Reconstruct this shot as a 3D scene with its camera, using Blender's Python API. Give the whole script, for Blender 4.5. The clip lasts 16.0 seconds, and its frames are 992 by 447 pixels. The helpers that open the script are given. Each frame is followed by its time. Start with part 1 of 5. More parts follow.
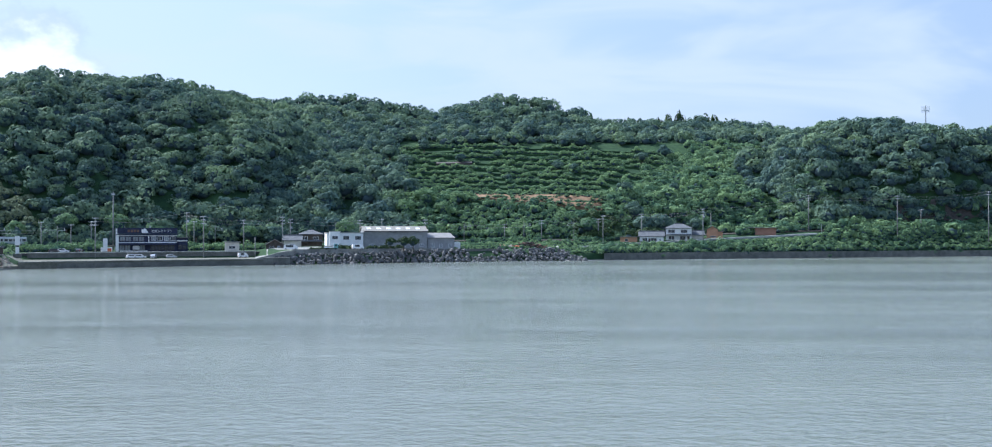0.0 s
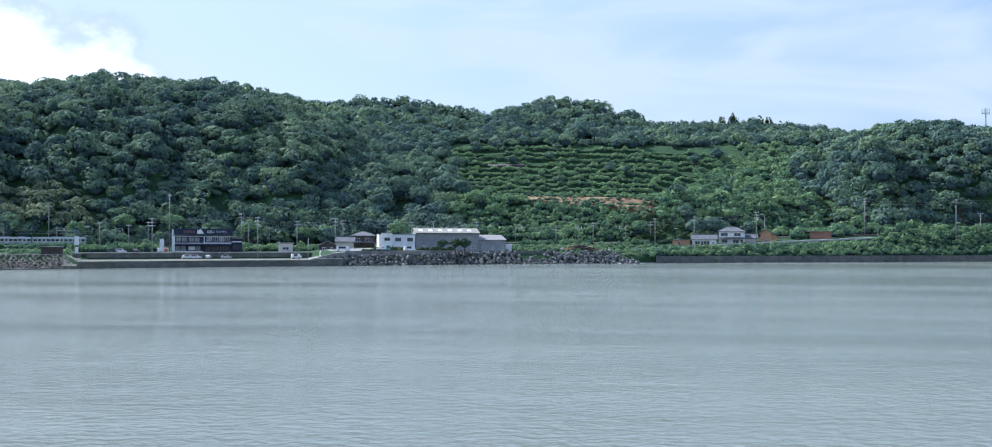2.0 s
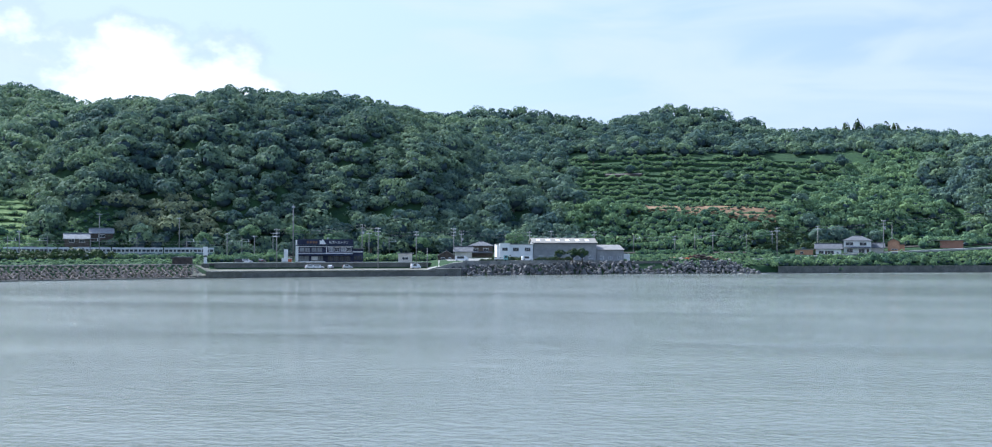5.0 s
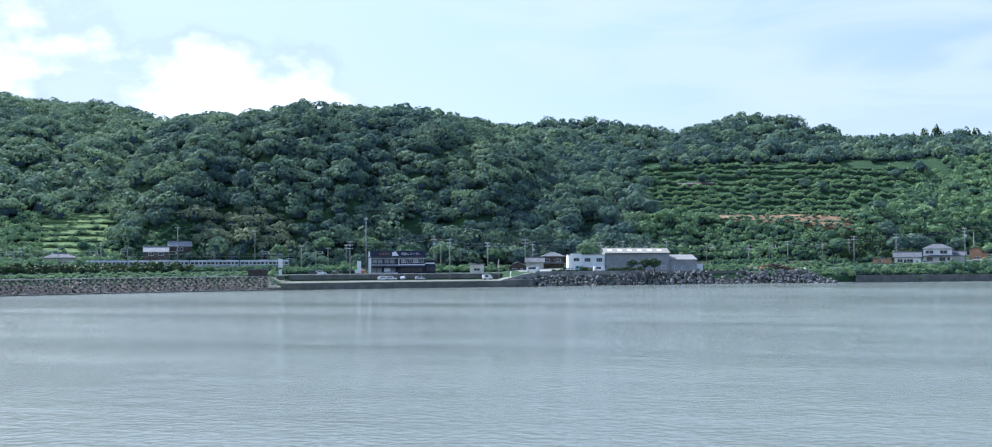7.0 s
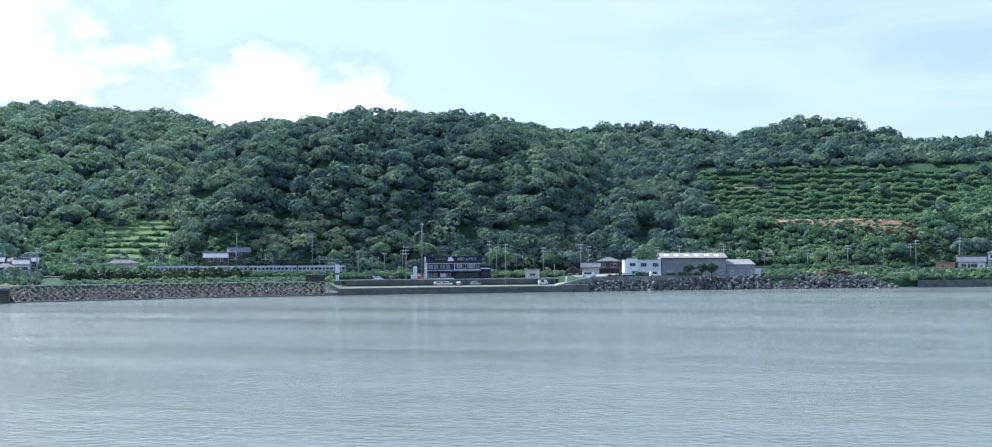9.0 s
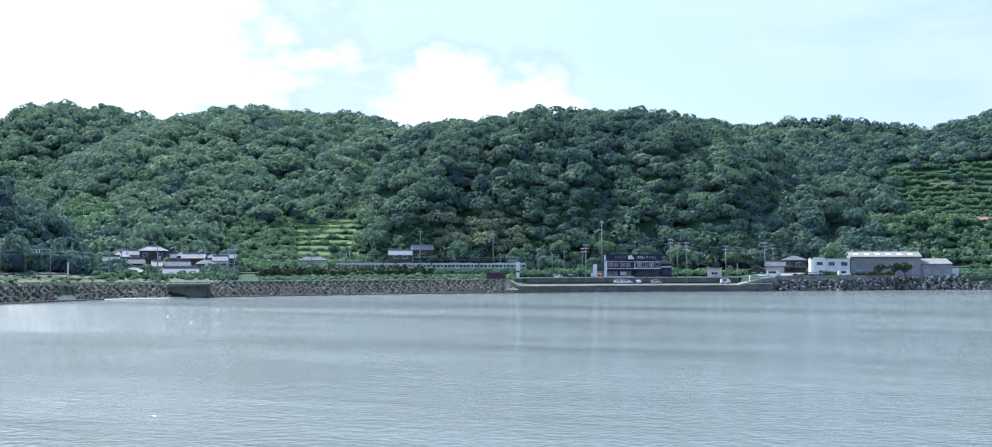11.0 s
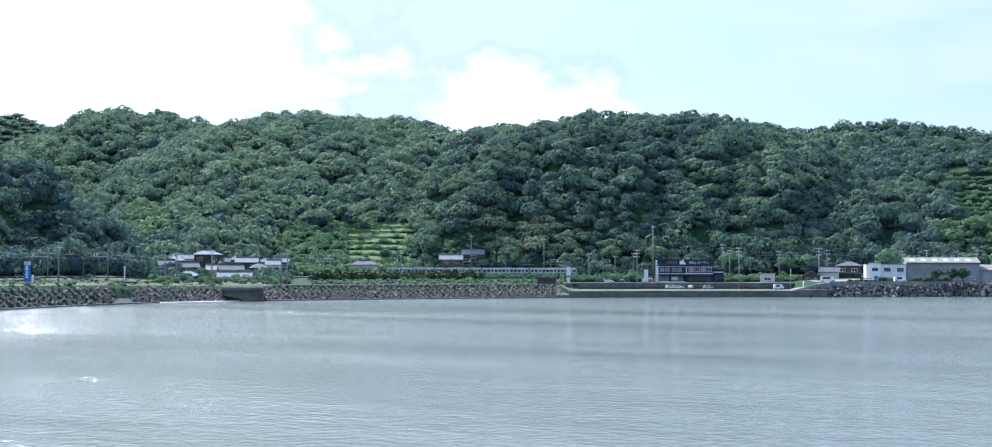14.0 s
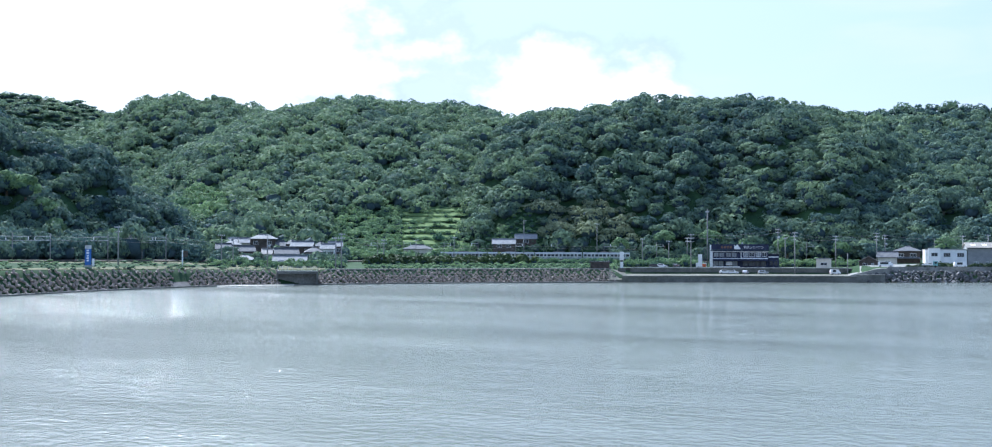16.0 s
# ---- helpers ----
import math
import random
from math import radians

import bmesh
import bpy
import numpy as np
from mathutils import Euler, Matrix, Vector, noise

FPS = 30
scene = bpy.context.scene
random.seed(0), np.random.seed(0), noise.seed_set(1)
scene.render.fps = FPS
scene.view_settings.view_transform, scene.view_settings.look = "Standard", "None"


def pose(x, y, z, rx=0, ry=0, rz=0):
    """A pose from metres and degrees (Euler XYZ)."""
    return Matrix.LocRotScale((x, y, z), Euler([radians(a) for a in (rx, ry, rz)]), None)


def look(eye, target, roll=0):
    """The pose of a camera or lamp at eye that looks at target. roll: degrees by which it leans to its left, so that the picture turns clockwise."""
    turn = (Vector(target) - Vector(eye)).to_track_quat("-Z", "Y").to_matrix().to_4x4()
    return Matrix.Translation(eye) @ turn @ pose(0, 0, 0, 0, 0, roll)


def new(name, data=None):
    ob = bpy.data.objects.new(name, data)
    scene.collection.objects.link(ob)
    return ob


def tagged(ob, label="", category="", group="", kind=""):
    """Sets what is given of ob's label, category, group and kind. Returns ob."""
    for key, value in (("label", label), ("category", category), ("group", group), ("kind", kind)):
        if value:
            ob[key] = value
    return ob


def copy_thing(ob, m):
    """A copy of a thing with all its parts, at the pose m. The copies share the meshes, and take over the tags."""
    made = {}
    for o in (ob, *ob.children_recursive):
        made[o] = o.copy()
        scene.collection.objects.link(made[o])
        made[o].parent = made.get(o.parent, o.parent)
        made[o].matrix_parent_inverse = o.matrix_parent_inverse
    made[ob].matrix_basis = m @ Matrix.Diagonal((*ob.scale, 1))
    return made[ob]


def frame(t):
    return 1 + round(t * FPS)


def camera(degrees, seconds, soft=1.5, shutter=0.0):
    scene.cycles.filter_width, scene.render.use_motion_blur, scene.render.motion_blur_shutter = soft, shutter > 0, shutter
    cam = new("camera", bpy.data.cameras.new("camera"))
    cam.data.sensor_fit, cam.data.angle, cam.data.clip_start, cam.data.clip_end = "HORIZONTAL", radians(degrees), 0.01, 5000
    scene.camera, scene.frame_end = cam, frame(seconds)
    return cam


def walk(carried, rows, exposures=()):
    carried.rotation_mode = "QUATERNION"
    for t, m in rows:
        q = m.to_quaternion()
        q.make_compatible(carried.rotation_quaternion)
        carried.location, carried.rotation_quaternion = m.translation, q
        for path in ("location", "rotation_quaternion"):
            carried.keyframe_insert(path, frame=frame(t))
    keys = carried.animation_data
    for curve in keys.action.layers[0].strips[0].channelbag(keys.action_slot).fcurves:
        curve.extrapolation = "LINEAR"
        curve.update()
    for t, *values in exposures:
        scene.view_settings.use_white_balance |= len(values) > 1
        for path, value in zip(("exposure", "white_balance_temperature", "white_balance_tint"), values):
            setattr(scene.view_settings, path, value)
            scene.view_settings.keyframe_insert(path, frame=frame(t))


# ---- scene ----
cam = camera(46.92, 16.0, 1.1)
EYE = (0.0, 0.0, 10.0)
# seconds, yaw, pitch, roll in degrees
PATH = [
    (0.0, 0.000, 0.620, 0.000),
    (0.5, 0.493, 0.683, -0.024),
    (1.0, 1.061, 0.691, -0.107),
    (1.5, 1.764, 0.697, -0.169),
    (2.0, 2.577, 0.729, -0.280),
    (2.5, 3.403, 0.769, -0.268),
    (3.0, 4.262, 0.827, -0.337),
    (3.5, 5.204, 0.811, -0.349),
    (4.0, 6.206, 0.864, -0.351),
    (4.5, 7.213, 0.995, -0.346),
    (5.0, 8.462, 1.202, -0.177),
    (7.5, 12.915, 1.844, 0.181),
    (8.0, 13.824, 1.947, 0.186),
    (10.3, 19.481, 1.946, 0.196),
    (10.5, 20.981, 1.922, 0.143),
    (11.0, 23.817, 1.929, 0.025),
    (11.5, 24.525, 1.975, 0.033),
    (12.0, 24.732, 2.121, -0.065),
    (12.5, 24.974, 2.274, -0.076),
    (13.0, 25.342, 2.315, -0.158),
    (13.5, 25.976, 2.291, -0.134),
    (14.0, 26.350, 2.163, -0.149),
    (14.5, 26.817, 1.948, -0.261),
    (15.0, 27.413, 1.675, -0.253),
    (15.5, 28.255, 1.482, -0.251),
    (16.0, 28.997, 1.376, -0.240),
]
EXPOSURES = [(0.0, 0.76, 5430, 10), (5.0, 0.82, 5400, 10), (11.0, 0.92, 5320, 10), (16.0, 0.94, 5320, 10)]
walk(cam, [(t, pose(*EYE, 90 + p, r, y)) for t, y, p, r in PATH], EXPOSURES)

# ---- world, sun ----
SUN_AZ, SUN_EL = 56.0, 43.0          # degrees to the left of the first view, and above the sea


def node(nt, kind, **values):
    n = nt.nodes.new(kind)
    for key, value in values.items():
        if key in n.inputs:
            n.inputs[key].default_value = value
    return n


def math_node(nt, op, a, b=None, c=None):
    n = nt.nodes.new("ShaderNodeMath")
    n.operation = op
    for k, v in enumerate((a, b, c)):
        if v is None:
            continue
        if isinstance(v, (int, float)):
            n.inputs[k].default_value = v
        else:
            nt.links.new(v, n.inputs[k])
    return n.outputs[0]


def smooth(nt, x, lo, hi):
    n = nt.nodes.new("ShaderNodeMapRange")
    n.interpolation_type = "SMOOTHSTEP"
    n.inputs["From Min"].default_value, n.inputs["From Max"].default_value = lo, hi
    nt.links.new(x, n.inputs["Value"])
    return n.outputs["Result"]


def mix_colour(nt, fac, a, b):
    n = nt.nodes.new("ShaderNodeMix")
    n.data_type = "RGBA"
    for v, k in ((fac, 0), (a, 6), (b, 7)):
        if isinstance(v, (int, float, tuple)):
            n.inputs[k].default_value = v
        else:
            nt.links.new(v, n.inputs[k])
    return n.outputs[2]


def make_world():
    world = bpy.data.worlds.new("world")
    scene.world = world
    world.use_nodes = True
    nt = world.node_tree
    nt.nodes.clear()
    sky = nt.nodes.new("ShaderNodeTexSky")
    sky.sky_type, sky.sun_disc = "NISHITA", False
    sky.sun_elevation, sky.sun_rotation = radians(SUN_EL), radians(-SUN_AZ)
    sky.air_density, sky.dust_density, sky.ozone_density = 1.0, 1.6, 1.5
    tc = nt.nodes.new("ShaderNodeTexCoord")
    sep = nt.nodes.new("ShaderNodeSeparateXYZ")
    nt.links.new(tc.outputs["Generated"], sep.inputs[0])
    x, y, z = sep.outputs
    az = math_node(nt, "MULTIPLY", math_node(nt, "ARCTAN2", math_node(nt, "MULTIPLY", x, -1.0), y), 57.2958)
    el = math_node(nt, "MULTIPLY", math_node(nt, "ARCSINE", z), 57.2958)
    # cloud shapes: billows, finer lumps, and thin streaks
    mp = nt.nodes.new("ShaderNodeMapping")
    mp.inputs["Scale"].default_value = (1, 1, 1.5)
    nt.links.new(tc.outputs["Generated"], mp.inputs[0])
    big = node(nt, "ShaderNodeTexNoise", Scale=17.0, Detail=7.0, Roughness=0.55)
    nt.links.new(mp.outputs[0], big.inputs["Vector"])
    mp2 = nt.nodes.new("ShaderNodeMapping")
    mp2.inputs["Scale"].default_value = (1, 1, 4.0)
    nt.links.new(tc.outputs["Generated"], mp2.inputs[0])
    veil = node(nt, "ShaderNodeTexNoise", Scale=4.5, Detail=4.0, Roughness=0.5, Distortion=0.6)
    nt.links.new(mp2.outputs[0], veil.inputs["Vector"])

    def hump(ca, ce, ra, re):
        a = math_node(nt, "DIVIDE", math_node(nt, "SUBTRACT", az, ca), ra)
        e = math_node(nt, "DIVIDE", math_node(nt, "SUBTRACT", el, ce), re)
        d = math_node(nt, "ADD", math_node(nt, "MULTIPLY", a, a), math_node(nt, "MULTIPLY", e, e))
        return math_node(nt, "SUBTRACT", 1.0, math_node(nt, "SQRT", d))
    bank = math_node(nt, "MAXIMUM", hump(25.3, 7.4, 6.6, 3.5), hump(46.0, 11.0, 15.0, 12.0))
    bank = math_node(nt, "MAXIMUM", bank, math_node(nt, "SUBTRACT", hump(38.0, 16.0, 8.0, 5.0), 0.1))
    bank = math_node(nt, "MAXIMUM", bank, -0.9)
    noise_c = math_node(nt, "SUBTRACT", big.outputs[0], 0.5)
    dens = math_node(nt, "ADD", bank, math_node(nt, "MULTIPLY", noise_c, 1.6))
    cumulus = smooth(nt, dens, -0.03, 0.27)
    shade = smooth(nt, math_node(nt, "ADD", dens, math_node(nt, "MULTIPLY", veil.outputs[0], 0.5)), 0.25, 0.75)
    cloud = mix_colour(nt, shade, (0.39, 0.44, 0.51, 1), (0.71, 0.72, 0.73, 1))
    thin = math_node(nt, "MULTIPLY", smooth(nt, veil.outputs[0], 0.44, 0.70), 0.7)
    low = math_node(nt, "SUBTRACT", 1.0, smooth(nt, el, 8.0, 52.0))
    glow = smooth(nt, az, 5.0, 45.0)
    low = math_node(nt, "MULTIPLY", low, math_node(nt, "MULTIPLY_ADD", glow, 0.14, 0.82))
    base = nt.nodes.new("ShaderNodeMix")
    base.data_type, base.blend_type = "RGBA", "MULTIPLY"
    base.inputs[0].default_value = 1.0
    base.inputs[7].default_value = (SKY, SKY, SKY, 1)
    nt.links.new(sky.outputs[0], base.inputs[6])
    side = smooth(nt, az, -30.0, 60.0)
    pale = mix_colour(nt, side, (0.262, 0.305, 0.375, 1), (0.44, 0.47, 0.525, 1))
    hazy = mix_colour(nt, low, base.outputs[2], pale)
    hazy = mix_colour(nt, thin, hazy, (0.48, 0.51, 0.55, 1))
    col = mix_colour(nt, cumulus, hazy, cloud)
    bg = node(nt, "ShaderNodeBackground", Strength=1.0)
    nt.links.new(col, bg.inputs[0])
    out = nt.nodes.new("ShaderNodeOutputWorld")
    nt.links.new(bg.outputs[0], out.inputs[0])


SKY = 0.19
make_world()
sun_data = bpy.data.lights.new("sun", "SUN")
sun_data.energy, sun_data.angle, sun_data.color = 5.0, radians(0.5), (1.0, 0.95, 0.86)
sun = new("sun", sun_data)
sun_at = Vector((-math.sin(radians(SUN_AZ)) * math.cos(radians(SUN_EL)), math.cos(radians(SUN_AZ)) * math.cos(radians(SUN_EL)),
                 math.sin(radians(SUN_EL))))
sun.matrix_world = look(sun_at * 100, (0, 0, 0))


# ---- materials ----
def material(name, dark, light, rough=0.8, scale=1.0, bump=0.2, metal=0.0, fine=8.0, tint="", translucent=0.0, island=False, spread=0.0):
    """Two colours mixed by coarse and fine noise of real-world size; tint names a vertex attribute that mixes them instead."""
    m = bpy.data.materials.new(name)
    m.use_nodes = True
    nt = m.node_tree
    b = nt.nodes["Principled BSDF"]
    geo = nt.nodes.new("ShaderNodeNewGeometry")
    n1 = node(nt, "ShaderNodeTexNoise", Scale=scale, Detail=5.0, Roughness=0.6)
    n2 = node(nt, "ShaderNodeTexNoise", Scale=scale * fine, Detail=3.0, Roughness=0.6)
    for n in (n1, n2):
        nt.links.new(geo.outputs["Position"], n.inputs["Vector"])
    f = math_node(nt, "ADD", math_node(nt, "MULTIPLY", n1.outputs[0], 0.65), math_node(nt, "MULTIPLY", n2.outputs[0], 0.35))
    f = smooth(nt, f, 0.32, 0.68)
    if tint:
        at = nt.nodes.new("ShaderNodeAttribute")
        at.attribute_name = tint
        f = math_node(nt, "ADD", math_node(nt, "MULTIPLY", at.outputs["Fac"], 0.65), math_node(nt, "MULTIPLY", f, 0.35))
    if island:
        f = math_node(nt, "ADD", math_node(nt, "MULTIPLY", f, 0.5), math_node(nt, "MULTIPLY", geo.outputs["Random Per Island"], 0.5))
    if spread:
        info = nt.nodes.new("ShaderNodeObjectInfo")
        f = math_node(nt, "ADD", math_node(nt, "MULTIPLY", f, 1 - spread), math_node(nt, "MULTIPLY", info.outputs["Random"], spread))
    col = mix_colour(nt, f, (*dark, 1), (*light, 1))
    nt.links.new(col, b.inputs["Base Color"])
    b.inputs["Roughness"].default_value, b.inputs["Metallic"].default_value = rough, metal
    if rough >= 0.9:
        b.inputs["Specular IOR Level"].default_value = 0.12
    if bump:
        bm_n = node(nt, "ShaderNodeBump", Strength=min(bump, 1.0), Distance=0.1 * max(1.0, bump))
        nt.links.new(n2.outputs[0], bm_n.inputs["Height"])
        nt.links.new(bm_n.outputs[0], b.inputs["Normal"])
    if translucent:
        b.inputs["Specular IOR Level"].default_value = 0.10
        tr = nt.nodes.new("ShaderNodeBsdfTranslucent")
        nt.links.new(col, tr.inputs[0])
        mx = nt.nodes.new("ShaderNodeMixShader")
        mx.inputs[0].default_value = translucent
        nt.links.new(b.outputs[0], mx.inputs[1])
        nt.links.new(tr.outputs[0], mx.inputs[2])
        nt.links.new(mx.outputs[0], nt.nodes["Material Output"].inputs[0])
    return m


def water_material():
    m = bpy.data.materials.new("sea_water")
    m.use_nodes = True
    nt = m.node_tree
    b = nt.nodes["Principled BSDF"]
    geo = nt.nodes.new("ShaderNodeNewGeometry")

    def waves(scale, sx, sy, detail, rot=0.0):
        mp = nt.nodes.new("ShaderNodeMapping")
        mp.inputs["Scale"].default_value = (sx, sy, 1)
        mp.inputs["Rotation"].default_value = (0, 0, rot)
        nt.links.new(geo.outputs["Position"], mp.inputs[0])
        n = node(nt, "ShaderNodeTexNoise", Scale=scale, Detail=detail, Roughness=0.55, Distortion=0.3)
        nt.links.new(mp.outputs[0], n.inputs["Vector"])
        return n.outputs[0]
    ripple = waves(3.4, 0.9, 1.1, 2.0, 0.1)
    chop = waves(1.15, 0.9, 1.1, 4.0, -0.12)
    swell = waves(0.3, 0.6, 1.1, 2.0, -0.04)
    streak = waves(0.11, 0.4, 1.15, 3.0, 0.05)
    gust = waves(0.012, 0.35, 1.6, 3.0, 0.1)
    calm = smooth(nt, gust, 0.35, 0.65)
    geo_len = nt.nodes.new("ShaderNodeVectorMath")
    geo_len.operation = "LENGTH"
    nt.links.new(geo.outputs["Position"], geo_len.inputs[0])
    lee = math_node(nt, "MULTIPLY_ADD", smooth(nt, geo_len.outputs["Value"], 90.0, 330.0), 0.45, 1.0)
    height = math_node(nt, "MULTIPLY", ripple, 0.055)
    height = math_node(nt, "MULTIPLY_ADD", chop, 0.245, height)
    height = math_node(nt, "MULTIPLY_ADD", swell, 0.10, height)
    height = math_node(nt, "MULTIPLY_ADD", streak, 0.30, height)
    wind = math_node(nt, "MULTIPLY_ADD", calm, 0.75, 0.45)
    height = math_node(nt, "MULTIPLY", math_node(nt, "MULTIPLY", height, wind), lee)
    bump = node(nt, "ShaderNodeBump", Strength=1.0, Distance=1.0)
    nt.links.new(height, bump.inputs["Height"])
    nt.links.new(bump.outputs[0], b.inputs["Normal"])
    col = mix_colour(nt, calm, (0.150, 0.166, 0.142, 1), (0.200, 0.220, 0.188, 1))
    nt.links.new(col, b.inputs["Base Color"])
    b.inputs["Roughness"].default_value = 0.11
    b.inputs["IOR"].default_value = 1.33
    return m


M_WATER = water_material()
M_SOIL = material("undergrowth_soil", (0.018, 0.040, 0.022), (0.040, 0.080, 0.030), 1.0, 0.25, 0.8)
# Blue is raised in the leaf colour to stand in for distance haze.
M_LEAF = material("hazed_forest_leaves", (0.050, 0.098, 0.112), (0.235, 0.322, 0.170), 0.8, 0.13, 1.0, tint="tint", translucent=0.30)
# Dark crown core painted as shade between tufts; its blue imitates haze.
M_CORE = material("crown_shade_inside", (0.040, 0.068, 0.082), (0.065, 0.095, 0.104), 0.9, 0.4, 0.0)

# ---- lie of the land: bearings in degrees to the left of the first view, distances in metres from the camera ----
# bearing, shoreline, then (metres inland, height) of the bank's top, the flat's end, the step behind it, and the railway
LAND = np.array([
    (-40, 740, 1, 2.8, 20, 14, 14, 40, 16), (-23, 610, 1, 2.8, 20, 12, 12, 40, 14), (-19, 575, 1, 2.8, 20, 13, 13, 40, 15),
    (-16, 546, 1, 2.8, 22, 11.0, 11.0, 30, 12.8), (-4.6, 466, 1, 2.8, 18, 5.2, 5.2, 60, 8), (-3.6, 464, 7, 4.2, 20, 5, 5, 45, 8),
    (3, 435, 7, 3.9, 20, 4.9, 4.9, 72, 7.6), (11.2, 399, 6, 3.2, 14, 4.4, 4.4, 90, 6.9), (11.6, 399, 1, 1.8, 43.6, 1.9, 3.85, 95, 5.9),
    (22.6, 373, 1, 1.8, 43.6, 1.9, 3.85, 112, 5.5), (23.2, 370, 8, 4.1, 45, 4.4, 4.5, 112, 5.5), (36, 339, 8, 4.1, 45, 4.4, 4.5, 120, 5.5),
    (42, 326, 8, 4.2, 25, 4.8, 4.9, 70, 5.9), (45, 310, 8, 4.6, 20, 5.5, 5.6, 38, 6.6), (52, 264, 8, 5.2, 20, 6.1, 6.2, 42, 6.9),
    (70, 185, 8, 5.2, 20, 6.1, 6.2, 42, 6.9)], float)


def shore(az):
    return np.interp(az, LAND[:, 0], LAND[:, 1])


def flat_height(az, d):
    c = [np.interp(az, LAND[:, 0], LAND[:, k]) for k in range(2, 9)]
    s = d - shore(az)
    pts = [(-8 + 0 * s, -3 + 0 * s), (-0.3 + 0 * s, -0.8 + 0 * s), (c[0], c[1]), (c[2], c[3]), (c[2] + 0.5, c[4]), (c[5], c[6]), (c[5] + 60, c[6] + 3)]
    z = np.where(s < -8, -3.0, pts[-1][1])
    for (s0, z0), (s1, z1) in zip(pts, pts[1:]):
        k = (s >= s0) & (s < s1)
        z = np.where(k, z0 + (z1 - z0) * (s - s0) / np.maximum(s1 - s0, 1e-3), z)
    return z


# hills: bearings and angular heights of the skyline, distance of the ridge, of the foot, and the slope's bulge
HILLS = {
    "centre": ([2.5, 5, 8, 10, 11.4, 12.6, 14.4, 16.5, 19, 22, 24.5, 26.5, 28.4, 29.4, 30.3, 31.2],
               [-1, 2.0, 4.3, 5.6, 6.5, 7.05, 7.25, 7.6, 7.62, 7.7, 7.22, 7.15, 6.7, 5.2, 3.0, 0], 660, 503, 3.0),
    "orchard": ([14, 11.7, 9.6, 7, 4.6, 2.7, 0.1, -1.5, -3.7, -5, -8.4, -10, -14, -18, -25],
                [6.55, 7.0, 7.15, 7.05, 6.65, 6.6, 7.2, 7.05, 6.6, 6.1, 5.85, 5.9, 5.4, 5, 4.5], 790, 515, 0),
    "east": ([-12.2, -13, -14.2, -16, -18.6, -20.3, -22.2, -23.5, -27, -40],
             [0.5, 3.0, 4.9, 5.6, 5.68, 5.25, 5.25, 4.65, 4, 3], 700, 585, 3.0),
    "west": ([46, 44, 41, 38, 35.6, 33.4, 30.6, 28.4, 26, 20],
             [3, 5.0, 6.65, 7.28, 7.65, 7.35, 7.35, 6.75, 6.7, 6], 880, 500, 2.4),
    "northwest": ([56, 49, 48.1, 46.1, 44.5, 43.8, 42.7, 41, 38, 34],
                  [5, 5.5, 6.05, 7.25, 7.4, 7.12, 7.45, 6.85, 6, 4], 1080, 760, 2.0),
    "distant": ([70, 56, 52.5, 51, 49.3, 47.8, 46, 42], [6, 6.95, 7.15, 7.2, 7.0, 6.5, 5.7, 4], 2300, 1700, 1.0),
    "headland": ([80, 60, 52.5, 51.5, 49.8, 48.1, 47.1, 46.1, 44.6, 43.4, 42.6, 41.5],
                 [8, 7.2, 6.7, 6.0, 5.45, 5.25, 4.4, 3.3, 2.1, 0.5, -0.7, -2], 430, 352, 1.8),
}


def hill_height(name, az, d):
    bear, ang, far, foot, bulge = HILLS[name]
    order = np.argsort(bear)
    top = np.interp(az, np.array(bear, float)[order], np.array(ang, float)[order]) - math.degrees(7.2 / far)
    if name == "headland":
        foot = np.interp(az, [42, 52, 80], [400, 345, 250])
        far = np.interp(az, [42, 52, 80], [450, 430, 330])
    foot = np.maximum(foot, shore(az) + 30)
    lo, hi = min(bear), max(bear)
    outside = np.maximum(0, np.maximum(lo - az, az - hi))
    top = top - 3.0 * outside
    wave = 0.4 * np.sin(az * 1.7 + d * 0.045) + 0.45 * np.sin(az * 0.83 - d * 0.031 + 1.0) + 0.35 * np.sin(az * 2.9 - d * 0.06) * np.cos(az * 0.6 + d * 0.02)
    if name == "orchard":
        foot = np.maximum(515, shore(az) + 55)
        s = np.clip((d - foot) / (far - foot), 0, 1)
        e = np.where(s < 0.64, np.interp(s, [0, 0.13, 0.2, 0.64], [-0.3, 1.75, 2.0, 4.55]), 4.55 + (top - 4.55) * (s - 0.64) / 0.36)
    else:
        s = np.clip((d - foot) / np.maximum(far - foot, 1), 0, 1)
        if name == "west":
            wave = wave * np.clip((s - 0.25) / 0.25, 0, 1)
        e = -0.35 + (top + 0.35) * (1 - (1 - s) ** (1 + bulge * 0.45)) + wave * s * (1 - s) ** 2 * (5.0 if bulge else 0)
    z = 10 + d * np.tan(np.radians(e))
    z = np.where(d > far, 10 + far * np.tan(np.radians(top)) - 0.35 * (d - far), z)
    return np.where((d < foot) | (outside > 2.5), -50.0, z)


def land_height(az, d):
    """Height of the ground, and which hill it is (-1: the coastal flat)."""
    z, which = flat_height(az, d), np.full(np.shape(az), -1)
    for k, name in enumerate(HILLS):
        h = hill_height(name, az, d)
        which, z = np.where(h > z, k, which), np.maximum(z, h)
    return z, which


def ground(az, d):
    return float(land_height(np.array([float(az)]), np.array([float(d)]))[0][0])


def at(az, d, z=None):
    """The place at that bearing and distance; on the ground if no height is given."""
    a = radians(az)
    return Vector((-d * math.sin(a), d * math.cos(a), ground(az, d) if z is None else z))


def facing(az, d, z=None, turn=0.0):
    """A pose there whose -y side faces the open sea; turn: degrees anticlockwise."""
    p = at(az, d, z)
    return pose(p.x, p.y, p.z, 0, 0, az + turn)


